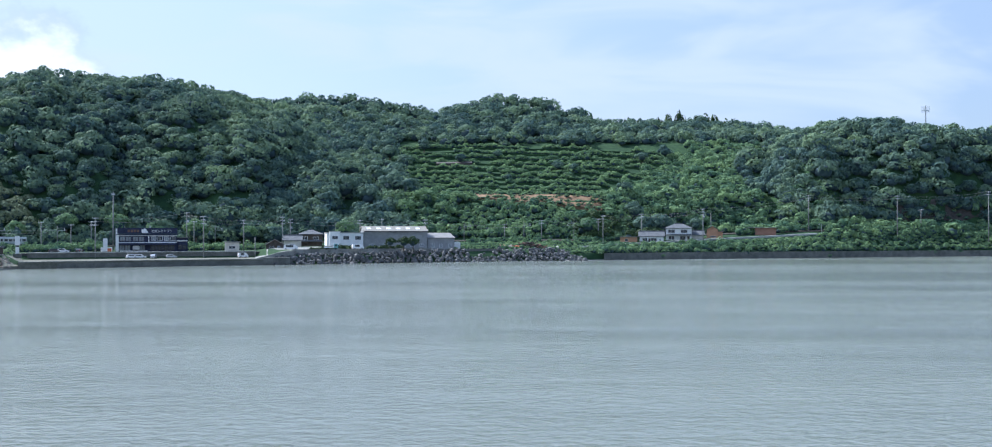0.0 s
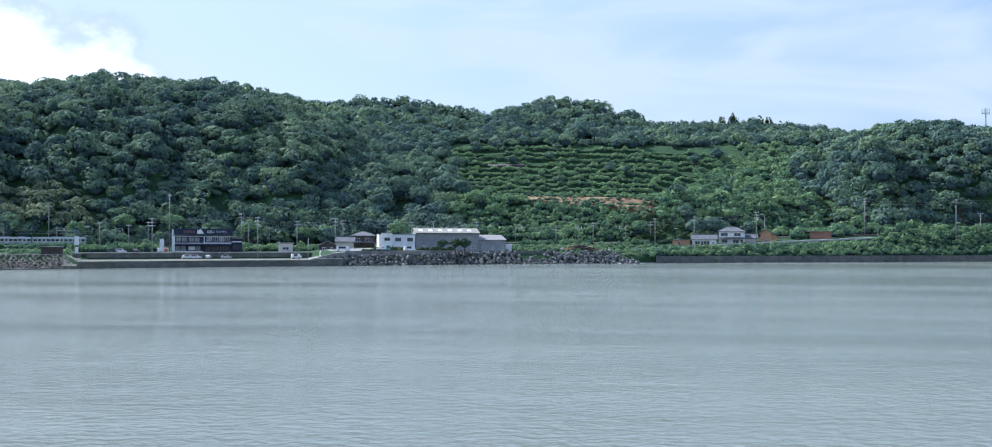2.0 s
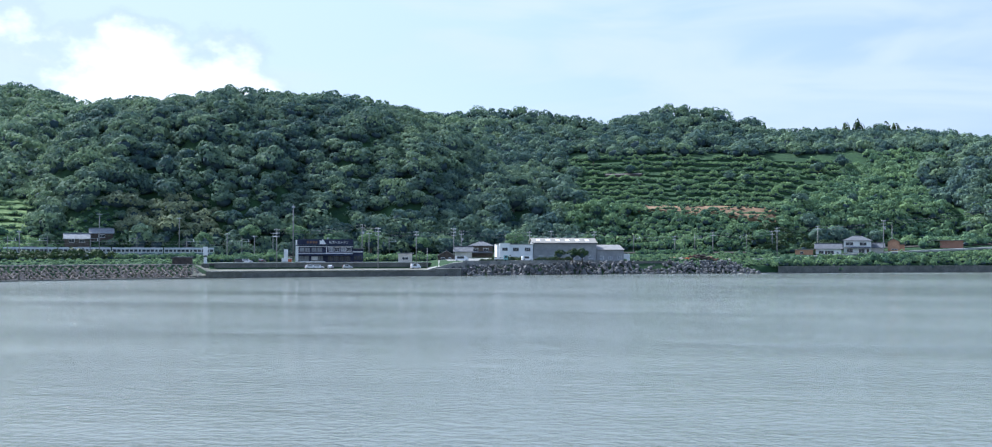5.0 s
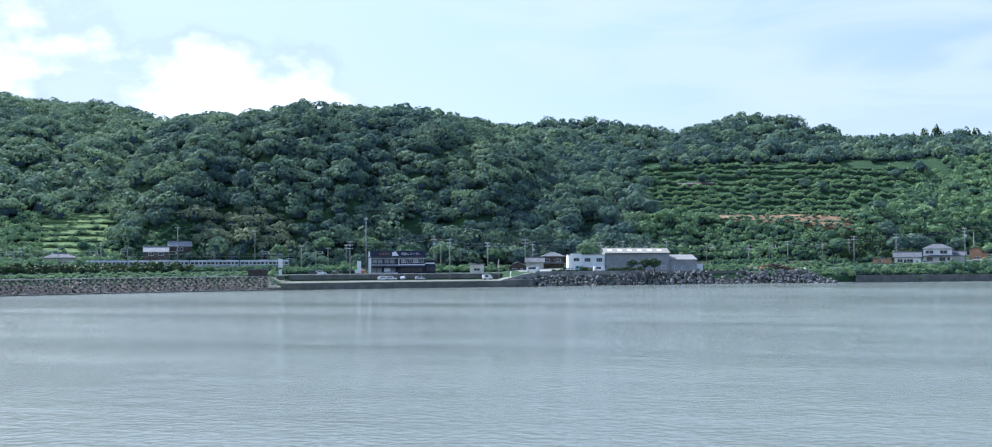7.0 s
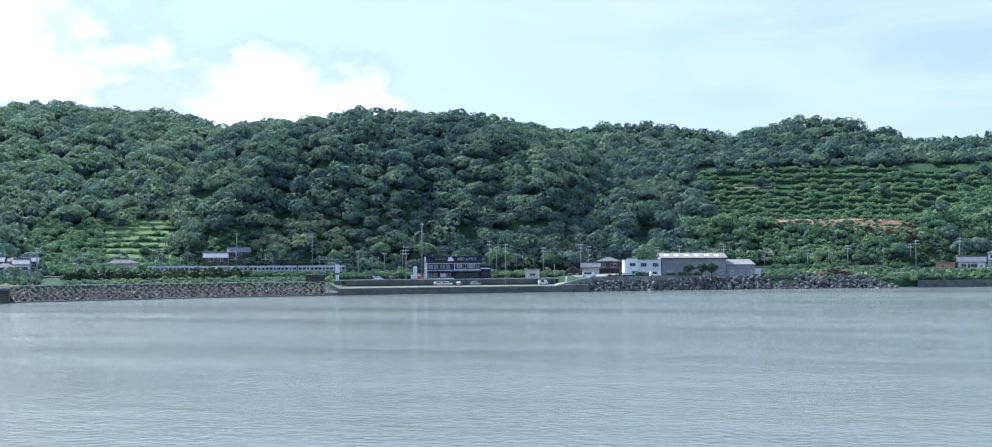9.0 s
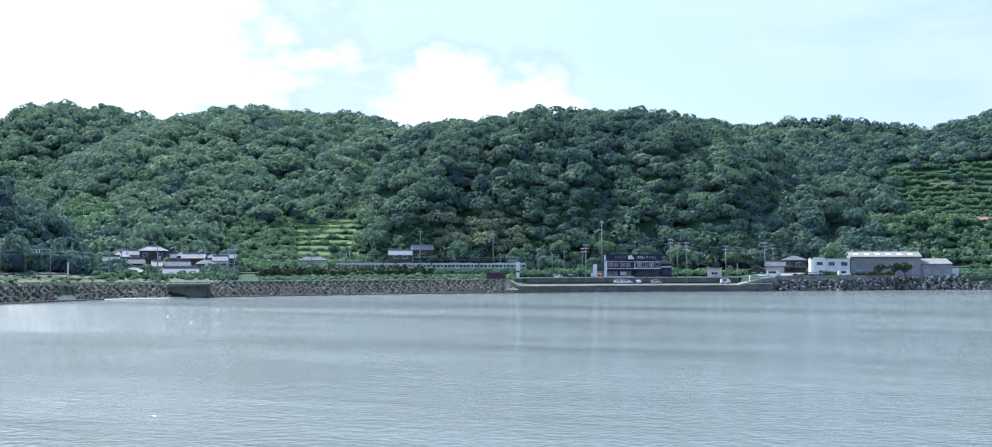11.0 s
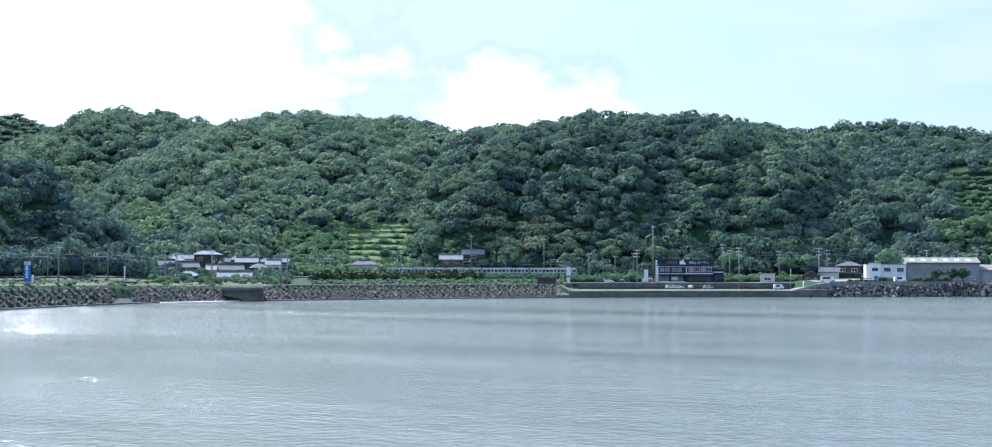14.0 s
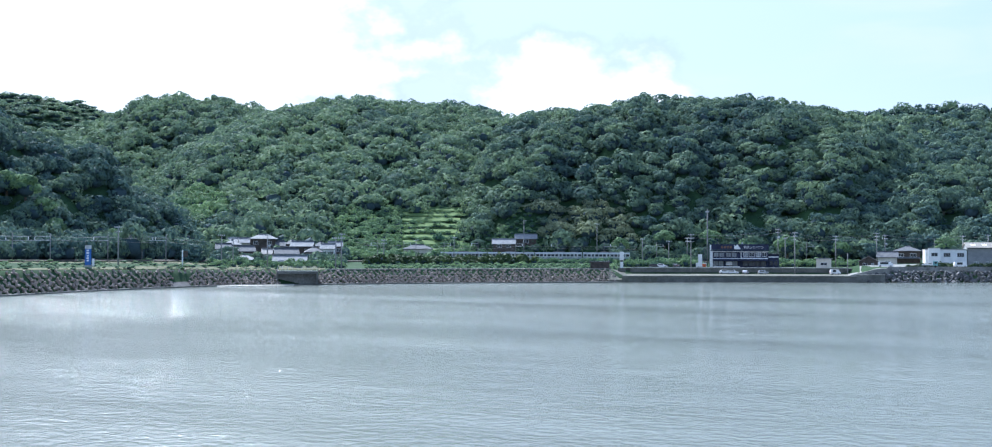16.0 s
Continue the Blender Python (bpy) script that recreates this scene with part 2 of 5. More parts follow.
def mesh_object(name, verts, faces, mat, smooth_faces=False):
    me = bpy.data.meshes.new(name)
    verts, faces = np.asarray(verts, np.float32), np.asarray(faces, np.int32)
    n = faces.shape[1]
    me.vertices.add(len(verts))
    me.vertices.foreach_set("co", verts.ravel())
    me.loops.add(faces.size)
    me.loops.foreach_set("vertex_index", faces.ravel())
    me.polygons.add(len(faces))
    me.polygons.foreach_set("loop_start", np.arange(0, faces.size, n, dtype=np.int32))
    me.polygons.foreach_set("use_smooth", np.full(len(faces), smooth_faces))
    me.update(calc_edges=True)
    me.validate()
    for m in (mat if isinstance(mat, (list, tuple)) else [mat]):
        me.materials.append(m)
    return new(name, me)


def polar_sheet(name, az, rows, zfun, mat):
    A = np.repeat(az[None, :], len(rows), 0)
    D = rows
    Z = zfun(A, D)
    a = np.radians(A)
    v = np.stack([-D * np.sin(a), D * np.cos(a), Z], -1).reshape(-1, 3)
    nr, nc = A.shape
    i = (np.arange(nr - 1)[:, None] * nc + np.arange(nc - 1)[None, :]).ravel()
    return mesh_object(name, v, np.stack([i + 1, i, i + nc, i + nc + 1], -1)[:, ::-1], mat, True)


def build_land():
    az = np.arange(-40, 70.01, 0.25)
    near = np.concatenate([[-8, -0.3, 0.4, 1, 3, 6, 8, 9, 14], np.arange(18, 130, 4.0)])
    near = np.repeat(shore(az)[None, :] + near[:, None] * 1.0, 1, 1)
    far = np.linspace(0, 1, 110)[:, None] ** 1.7
    rows = np.concatenate([near, near[-1][None, :] + 6 + far * (2700 - near[-1][None, :])], 0)
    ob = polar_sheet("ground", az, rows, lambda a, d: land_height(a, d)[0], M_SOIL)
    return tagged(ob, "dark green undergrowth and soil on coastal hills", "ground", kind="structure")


def build_water():
    n = 64
    v, f = [(0, 0, 0)], []
    for r in (30, 120, 500, 1500, 4900):
        for k in range(n):
            v.append((r * math.cos(2 * math.pi * k / n), r * math.sin(2 * math.pi * k / n), 0))
    me = bpy.data.meshes.new("water")
    for k in range(n):
        f.append((0, 1 + k, 1 + (k + 1) % n))
    for q in range(4):
        for k in range(n):
            a, b = 1 + q * n + k, 1 + q * n + (k + 1) % n
            f.append((a, a + n, b + n, b))
    me.from_pydata(v, [], f)
    me.materials.append(M_WATER)
    return tagged(new("water", me), "grey-green sea with small wind ripples", "sea", kind="structure")


build_land()
build_water()

# ---- woods ----
rng = np.random.default_rng(7)


def ico(level=0):
    bm = bmesh.new()
    bmesh.ops.create_icosphere(bm, subdivisions=level, radius=1.0)
    bm.verts.ensure_lookup_table()
    v = np.array([p.co[:] for p in bm.verts])
    f = np.array([[q.index for q in p.verts] for p in bm.faces])
    bm.free()
    return v, f


ICO1, ICO2 = ico(1), ico(2)


def crown_shape(seed, lobes=9, tufts=38, size=0.14, tall=0.95, core=0.62):
    """A unit crown: leafy tufts set all over rounded limbs round an inside coloured dark as shade. Returns verts,
    faces, leaf-face count, tint.
    """
    r = np.random.default_rng(seed)
    C, R = [], []
    for k in range(lobes):
        a, u = k * 2.4 + r.uniform(-0.6, 0.6), (k + 0.2) / lobes
        rad = math.sqrt(u) * 0.72 * r.uniform(0.8, 1.15)
        C.append((rad * math.cos(a), rad * math.sin(a), tall * (0.58 - 0.9 * rad * rad) + r.uniform(-0.24, 0.24)))
        R.append(r.uniform(0.65, 1.4) * 0.37 * (9 / max(lobes, 5)) ** 0.4)
    C, R = np.array(C), np.array(R)
    V, T = [], []
    for k in range(lobes):
        d = r.normal(size=(tufts * 4, 3))
        d /= np.linalg.norm(d, axis=1)[:, None]
        p = C[k] + d * R[k] * r.uniform(0.82, 1.14, (len(d), 1)) * np.array([1.1, 1.1, 0.8])
        gap = np.linalg.norm((p[:, None, :] - C[None]) / R[None, :, None], axis=2)
        gap[:, k] = 9
        ok = (gap.min(1) > 0.85) & (d[:, 2] > -0.55)
        d, p = d[ok][:tufts], p[ok][:tufts]
        n = d + 0.3 * p + 0.27 * r.normal(size=d.shape)
        n /= np.linalg.norm(n, axis=1)[:, None]
        t1 = np.cross(n, r.normal(size=n.shape))
        t1 /= np.linalg.norm(t1, axis=1)[:, None]
        t2 = np.cross(n, t1)
        sz = size * r.uniform(0.65, 1.35, (len(d), 1))
        V.append(np.stack([p + sz * (math.cos(m * 2.0944) * t1 + 0.8 * math.sin(m * 2.0944) * t2) for m in range(3)], 1).reshape(-1, 3))
        T.append(np.repeat(r.uniform(-0.15, 0.15) + r.uniform(-0.14, 0.14, len(d)), 3))
    v = np.concatenate(V)
    L = len(v) // 3
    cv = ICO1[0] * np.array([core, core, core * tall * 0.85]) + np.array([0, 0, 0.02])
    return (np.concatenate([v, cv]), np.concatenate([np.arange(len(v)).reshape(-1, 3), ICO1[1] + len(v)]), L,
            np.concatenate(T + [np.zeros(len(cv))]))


def wood(name, label, places, shapes, leaf_mat, core_mat, category="trees"):
    """Many crowns joined into one mesh. places: rows of x, y, z, radius, height factor, tint."""
    V, F, TT, MI = [], [], [], []
    off = 0
    turn = rng.uniform(0, 6.283, len(places))
    pick = rng.integers(0, len(shapes), len(places))
    for (x, y, z, r, h, t), a, k in zip(places, turn, pick):
        v, f, L, lt = shapes[k]
        c, s = math.cos(a), math.sin(a)
        w = np.stack([(v[:, 0] * c - v[:, 1] * s) * r + x, (v[:, 0] * s + v[:, 1] * c) * r + y, v[:, 2] * r * h + z], -1)
        V.append(w)
        F.append(f + off)
        TT.append(np.clip(lt + t, 0, 1))
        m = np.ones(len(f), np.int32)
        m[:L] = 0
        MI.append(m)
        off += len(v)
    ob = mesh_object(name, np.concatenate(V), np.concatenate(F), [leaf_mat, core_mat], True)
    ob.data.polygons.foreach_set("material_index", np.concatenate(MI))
    attr = ob.data.attributes.new("tint", "FLOAT", "POINT")
    attr.data.foreach_set("value", np.concatenate(TT).astype(np.float32))
    return tagged(ob, label, category, kind="stuff")


SHAPES = [crown_shape(k, 9, 38, 0.135, 0.9) for k in range(14)]
SHAPES_FAR = [crown_shape(40 + k, 7, 26, 0.17, 0.9) for k in range(10)]
SHRUBS = [crown_shape(80 + k, 5, 24, 0.22, 0.8, 0.66) for k in range(10)]


def screened(name, a, d, z):
    """Ground that lies wholly behind a nearer hill."""
    e = np.degrees(np.arctan((z + 4 - 10) / d))
    out = np.zeros(len(a), bool)
    for other, (bear, ang, far, foot, bulge) in HILLS.items():
        if far < HILLS[name][2] - 50:
            o = np.argsort(bear)
            top = np.interp(a, np.array(bear, float)[o], np.array(ang, float)[o], left=-9, right=-9)
            out |= e < top - 1.1
    return out


def scatter(name, step, az0, az1, d0, d1, keep=None):
    """Jittered grid of places on one hill's seaward slope."""
    k = list(HILLS).index(name)
    out = []
    d = d0
    while d < d1:
        da = math.degrees(step / d)
        a = np.arange(az0, az1, da)
        a = a + rng.uniform(-0.5, 0.5, len(a)) * da
        dd = d + rng.uniform(-0.8, 0.8, len(a)) * step
        z, w = land_height(a, dd)
        z2, _ = land_height(a, dd + 6)
        ok = (w == k) & (z2 - z > -1.5) & ~screened(name, a, dd, z)
        if keep is not None:
            ok &= keep(a, dd, z)
        out.append(np.stack([a, dd, z], -1)[ok])
        d += step * 0.9
    return np.concatenate(out)


def to_places(p, r0, r1, tint0, tint1, hi=(0.82, 1.1), sink=0.25, patch=0.02):
    a = np.radians(p[:, 0])
    x, y = -p[:, 1] * np.sin(a), p[:, 1] * np.cos(a)
    n = len(p)
    u = rng.random(n)
    r = rng.uniform(r0, r1, n) * np.where(u < 0.16, 1.3, np.where(u > 0.72, 0.66, 1.0))
    big = np.array([noise.noise((xx * patch, yy * patch, 0.0)) for xx, yy in zip(x, y)])
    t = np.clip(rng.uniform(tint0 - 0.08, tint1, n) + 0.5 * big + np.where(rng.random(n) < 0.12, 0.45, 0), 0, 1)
    h = rng.uniform(*hi, n) * np.where(rng.random(n) < 0.06, 1.15, 1.0)
    return np.stack([x, y, p[:, 2] + r * h * sink + rng.uniform(-0.25, 0.45, n) * r * 0.5, r, h, t], -1)


def in_orchard(a, d, z):
    e = np.degrees(np.arctan((z - 10) / d))
    left = 4.9 + 0.5 * np.sin(d * 0.05)
    return (a < left) & (e < 4.5 + 0.12 * np.sin(a * 2.1)) & (a > -12.5 + 0.8 * np.sin(d * 0.06))


def clear_of(a, d, z):
    """Clearings: the farmhouse on the slope, and the fields and village of the valley."""
    e = np.degrees(np.arctan((z - 10) / d))
    farm = (a > 26.6) & (a < 29.8) & (d < 521)
    pale = (a > 22.0) & (a < 27.6) & (e > 0.3) & (e < 2.3)
    return ~farm & ~pale


def in_fields(a, d, z):
    e = np.degrees(np.arctan((z - 10) / d))
    return (a > 30.6) & (a < 37.2) & (e < 1.9 + 0.15 * np.sin(a * 3)) | (a > 42.2) & (a < 44.5) & (e > 1.2) & (e < 2.9)


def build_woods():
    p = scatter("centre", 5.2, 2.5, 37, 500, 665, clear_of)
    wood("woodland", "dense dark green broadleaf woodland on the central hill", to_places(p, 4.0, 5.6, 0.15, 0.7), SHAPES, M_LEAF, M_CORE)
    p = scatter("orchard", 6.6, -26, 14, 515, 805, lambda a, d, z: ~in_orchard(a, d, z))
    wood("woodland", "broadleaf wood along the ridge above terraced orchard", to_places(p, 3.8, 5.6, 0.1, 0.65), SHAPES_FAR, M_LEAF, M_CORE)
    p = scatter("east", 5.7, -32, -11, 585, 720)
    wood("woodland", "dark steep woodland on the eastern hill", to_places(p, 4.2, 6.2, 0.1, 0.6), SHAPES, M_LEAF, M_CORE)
    # The three farther woods get a paler tint, haze put into leaf colour.
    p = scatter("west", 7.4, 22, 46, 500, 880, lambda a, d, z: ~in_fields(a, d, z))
    wood("woodland", "wooded valley slopes behind the village, tinted pale as haze", to_places(p, 4.6, 6.3, 0.5, 1.0), SHAPES_FAR, M_LEAF, M_CORE)
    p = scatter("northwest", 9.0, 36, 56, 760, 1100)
    wood("woodland", "wooded hill with two rounded tops, leaves paled as haze", to_places(p, 5.5, 8, 0.6, 1.0), SHAPES_FAR, M_LEAF, M_CORE)
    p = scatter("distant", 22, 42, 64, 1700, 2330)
    wood("woodland", "far wooded ridge, leaves paled as haze", to_places(p, 11, 15, 0.5, 0.9, (0.4, 0.6)), SHRUBS, M_LEAF, M_CORE)
    # Low tint paints the headland's shade into its leaves.
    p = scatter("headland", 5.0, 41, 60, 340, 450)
    wood("woodland", "steep headland trees beside the shore, tinted dark as shade", to_places(p, 3.2, 4.8, 0.0, 0.35), SHAPES, M_LEAF, M_CORE)


build_woods()


# ---- helpers for things ----
def box(bm, x0, x1, y0, y1, z0, z1):
    v = [bm.verts.new((x, y, z)) for z in (z0, z1) for y in (y0, y1) for x in (x0, x1)]
    for f in ((0, 2, 3, 1), (4, 5, 7, 6), (0, 1, 5, 4), (2, 6, 7, 3), (0, 4, 6, 2), (1, 3, 7, 5)):
        bm.faces.new([v[k] for k in f])
    return v


def boxes(*rows, bevel=0.0):
    bm = bmesh.new()
    for r in rows:
        box(bm, *r)
    if bevel:
        bmesh.ops.bevel(bm, geom=bm.edges[:], offset=bevel, segments=1, affect="EDGES")
    return bm


def prism(profile, x0, x1, axis="x"):
    """A closed outline (two coordinates) pushed along an axis."""
    bm = bmesh.new()
    put = (lambda t, a, b: (t, a, b)) if axis == "x" else ((lambda t, a, b: (a, t, b)) if axis == "y" else (lambda t, a, b: (a, b, t)))
    lo = [bm.verts.new(put(x0, a, b)) for a, b in profile]
    hi = [bm.verts.new(put(x1, a, b)) for a, b in profile]
    n = len(profile)
    bm.faces.new(lo)
    bm.faces.new(hi[::-1])
    for k in range(n):
        bm.faces.new((lo[k], hi[k], hi[(k + 1) % n], lo[(k + 1) % n]))
    bmesh.ops.recalc_face_normals(bm, faces=bm.faces[:])
    return bm


def tube(r0, r1, z0, z1, sides=10, x=0.0, y=0.0, bm=None):
    bm = bm or bmesh.new()
    bmesh.ops.create_cone(bm, cap_ends=True, segments=sides, radius1=r0, radius2=r1, depth=z1 - z0,
                          matrix=Matrix.Translation((x, y, (z0 + z1) / 2)))
    return bm


def part(name, bm, mat, parent, label="", smooth_faces=False):
    me = bpy.data.meshes.new(name)
    bm.to_mesh(me)
    bm.free()
    me.materials.append(mat)
    if smooth_faces:
        me.polygons.foreach_set("use_smooth", np.full(len(me.polygons), True))
    ob = new(name, me)
    ob.parent = parent
    return tagged(ob, label)


def thing(name, m, label, category, group="", kind=""):
    ob = new(name)
    ob.matrix_world = m
    return tagged(ob, label, category, group, kind)


def strip(name, az0, az1, s0, s1, z0, z1, mat, label="", category="", kind="structure", step=0.5):
    """A solid band along the shore between two distances inland; z0 and z1 are numbers or functions of bearing and distance."""
    az = np.linspace(az0, az1, max(2, int(abs(az1 - az0) / step) + 1))
    V = []
    for a in az:
        for s, z in ((s0, z0), (s1, z0), (s1, z1), (s0, z1)):
            s = s(a) if callable(s) else s
            d = float(shore(a)) + s
            V.append(at(a, d, z(a, d) if callable(z) else z))
    F = [(0, 1, 2, 3), tuple(4 * (len(az) - 1) + k for k in (3, 2, 1, 0))]
    for k in range(len(az) - 1):
        for q in range(4):
            F.append((4 * k + q, 4 * k + 4 + q, 4 * k + 4 + (q + 1) % 4, 4 * k + (q + 1) % 4))
    me = bpy.data.meshes.new(name)
    me.from_pydata([v[:] for v in V], [], F)
    bm = bmesh.new()
    bm.from_mesh(me)
    bmesh.ops.recalc_face_normals(bm, faces=bm.faces[:])
    bm.to_mesh(me)
    bm.free()
    me.materials.append(mat)
    return tagged(new(name, me), label, category, kind=kind)


# ---- more materials ----
M_CONC = material("weathered_concrete", (0.14, 0.14, 0.125), (0.30, 0.30, 0.275), 0.9, 0.25, 0.3)
M_CONC_DARK = material("wet_stained_concrete", (0.07, 0.075, 0.065), (0.17, 0.17, 0.15), 0.85, 0.3, 0.4)
M_CONC_PALE = material("sunbleached_concrete", (0.28, 0.28, 0.26), (0.44, 0.44, 0.41), 0.9, 0.3, 0.2)
M_APRON = material("olive_stained_concrete", (0.085, 0.088, 0.068), (0.18, 0.178, 0.145), 0.95, 0.12, 0.3)
M_ASPHALT = material("asphalt", (0.05, 0.05, 0.05), (0.10, 0.10, 0.10), 0.9, 0.4, 0.2)
M_BLOCK = material("armour_block_concrete", (0.15, 0.125, 0.105), (0.38, 0.325, 0.275), 0.9, 0.6, 0.4, spread=0.4)
M_ROCK = material("dark_riprap_rock", (0.03, 0.032, 0.034), (0.155, 0.155, 0.15), 0.85, 0.8, 0.6, spread=0.4)
M_WHITE = material("white_paint", (0.66, 0.67, 0.67), (0.82, 0.82, 0.80), 0.6, 0.5, 0.05)
M_GREYWALL = material("grey_metal_cladding", (0.20, 0.21, 0.22), (0.30, 0.31, 0.31), 0.6, 0.5, 0.1)
M_TANROOF = material("faded_tan_metal_roof", (0.17, 0.155, 0.13), (0.25, 0.235, 0.20), 0.75, 0.3, 0.1)
M_GREYROOF = material("grey_corrugated_roof", (0.14, 0.135, 0.13), (0.23, 0.22, 0.21), 0.75, 0.4, 0.2)
M_SKYLIGHT = material("milky_skylight_sheet", (0.72, 0.74, 0.74), (0.85, 0.86, 0.86), 0.3, 0.6, 0.0)
M_TILE = material("grey_glazed_roof_tile", (0.06, 0.066, 0.073), (0.135, 0.142, 0.152), 0.85, 0.8, 0.3)
M_TILE_PALE = material("silver_glazed_roof_tile", (0.12, 0.13, 0.14), (0.22, 0.23, 0.24), 0.8, 0.8, 0.3)
M_NAVY = material("blue_black_boarding", (0.010, 0.015, 0.038), (0.028, 0.036, 0.075), 0.85, 0.7, 0.2)
M_TIMBER = material("dark_timber", (0.03, 0.025, 0.022), (0.09, 0.07, 0.055), 0.7, 1.0, 0.3)
M_ORANGE = material("salmon_render", (0.42, 0.22, 0.13), (0.58, 0.33, 0.20), 0.85, 0.5, 0.15)
M_BROWN = material("red_brown_cladding", (0.26, 0.13, 0.085), (0.36, 0.19, 0.13), 0.7, 0.5, 0.15)
M_CREAM = material("cream_render", (0.50, 0.47, 0.40), (0.66, 0.63, 0.56), 0.85, 0.5, 0.1)
M_PLASTER = material("aged_grey_plaster", (0.16, 0.155, 0.14), (0.30, 0.29, 0.265), 0.85, 0.5, 0.15)
M_BALLAST = material("dark_rail_ballast", (0.035, 0.032, 0.028), (0.09, 0.08, 0.07), 0.95, 0.6, 0.5)
M_GLASS = material("dark_window_glass", (0.015, 0.02, 0.025), (0.04, 0.05, 0.06), 0.08, 0.3, 0.0)
M_BLIND = material("pale_curtained_glass", (0.15, 0.17, 0.19), (0.27, 0.30, 0.32), 0.2, 0.5, 0.0)
M_POLE = material("grey_concrete_pole", (0.17, 0.17, 0.165), (0.27, 0.27, 0.26), 0.85, 0.8, 0.1)
M_STEEL = material("galvanised_steel", (0.32, 0.34, 0.35), (0.48, 0.50, 0.51), 0.45, 0.8, 0.05, metal=0.6)
M_DARKSTEEL = material("dark_painted_steel", (0.035, 0.04, 0.045), (0.09, 0.095, 0.10), 0.6, 0.8, 0.1)
M_RUST = material("rust_brown_steel", (0.11, 0.06, 0.04), (0.22, 0.13, 0.09), 0.8, 0.8, 0.2)
M_TRAIN = material("silver_white_train_paint", (0.36, 0.38, 0.37), (0.48, 0.50, 0.48), 0.35, 0.5, 0.0)
M_TRAINBAND = material("train_green_band", (0.03, 0.11, 0.12), (0.06, 0.16, 0.17), 0.4, 0.5, 0.0)
M_BLUE = material("blue_sign_paint", (0.02, 0.10, 0.36), (0.04, 0.15, 0.45), 0.45, 0.5, 0.0)
M_RED = material("red_orange_paint", (0.45, 0.08, 0.03), (0.60, 0.14, 0.05), 0.55, 0.8, 0.0)
M_TYRE = material("tyre_rubber", (0.02, 0.02, 0.02), (0.04, 0.04, 0.04), 0.9, 3.0, 0.1)
M_CAR_WHITE = material("white_car_paint", (0.70, 0.71, 0.72), (0.80, 0.80, 0.80), 0.2, 0.5, 0.0)
M_CAR_SILVER = material("silver_car_paint", (0.42, 0.44, 0.45), (0.52, 0.53, 0.54), 0.25, 0.5, 0.0)
M_CAR_DARK = material("dark_car_paint", (0.03, 0.03, 0.035), (0.06, 0.06, 0.07), 0.2, 0.5, 0.0)
M_CAR_GREEN = material("teal_truck_paint", (0.10, 0.26, 0.27), (0.16, 0.34, 0.34), 0.3, 0.5, 0.0)
M_LAMP = material("clear_lamp_plastic", (0.6, 0.6, 0.58), (0.7, 0.7, 0.68), 0.15, 1.0, 0.0)
M_TAIL = material("red_lamp_plastic", (0.35, 0.02, 0.02), (0.45, 0.03, 0.03), 0.2, 1.0, 0.0)
M_EARTH = material("bare_orange_earth", (0.13, 0.085, 0.05), (0.27, 0.18, 0.11), 0.95, 0.15, 0.4)
M_SAND = material("pale_beach_sand", (0.36, 0.34, 0.29), (0.52, 0.49, 0.42), 0.95, 0.2, 0.2)
M_GRASS = material("mown_grass", (0.052, 0.062, 0.030), (0.125, 0.125, 0.065), 0.9, 0.12, 0.4)
M_FIELD = material("sunlit_terrace_grass", (0.085, 0.135, 0.05), (0.17, 0.24, 0.085), 0.95, 0.3, 0.5)
M_BARK = material("tree_bark", (0.06, 0.05, 0.04), (0.14, 0.12, 0.09), 0.9, 2.0, 0.4)
M_LIGHTLEAF = material("climbing_vine_leaves", (0.050, 0.115, 0.082), (0.250, 0.360, 0.160), 0.8, 0.15, 1.0, tint="tint", translucent=0.3)
M_PALELEAF = material("pale_dry_foliage", (0.16, 0.20, 0.125), (0.30, 0.34, 0.20), 0.8, 0.15, 1.0, tint="tint", translucent=0.3)
M_HEDGE = material("dark_hedge_leaves", (0.025, 0.05, 0.022), (0.09, 0.13, 0.045), 0.65, 0.15, 1.0, tint="tint", translucent=0.1)

# ---- shore works ----
strip("quay_apron", 11.5, 22.7, -0.6, 43.4, -2.0, 1.95, M_APRON, "weathered olive-grey concrete fishing quay apron", "quay")
strip("quay_coping", 11.5, 22.7, -0.75, 0.5, 1.95, 2.2, M_CONC, "grey concrete coping along the quay edge", "quay")
strip("quay_face", 11.5, 21.0, -0.9, -0.6, -2.0, 1.55, M_CONC_DARK, "dark wet-stained quay face at the waterline", "quay")
strip("upper_quay_wall", 11.9, 22.3, 43.2, 44.2, 1.5, 4.05, M_CONC_DARK, "dark concrete retaining wall behind the quay", "wall")
strip("upper_quay_coping", 11.9, 22.3, 43.0, 44.6, 4.05, 4.35, M_CONC_PALE, "pale coping on the retaining wall", "wall")
strip("coast_road", 11.6, 22.6, 44.7, 54, 3.0, 4.05, M_ASPHALT, "grey asphalt coast road behind the quay", "road")
strip("car_park", 14.5, 19.5, 54, 78, 3.0, 4.02, M_CONC, "worn concrete yard round the restaurant", "pavement")
strip("slipway", 10.2, 11.5, -1.0, 8.0, -1.5, 2.6, M_CONC_DARK, "dark sloping concrete slipway end", "quay")
strip("yard_wall", 3.2, 10.1, 8.2, 9.0, 2.5, 5.2, M_CONC, "grey concrete yard wall above the boulders", "wall")
strip("yard_wall", -0.4, 3.1, 7.6, 8.4, 1.0, 4.9, M_CONC_DARK, "dark stained retaining wall above the sea", "wall")
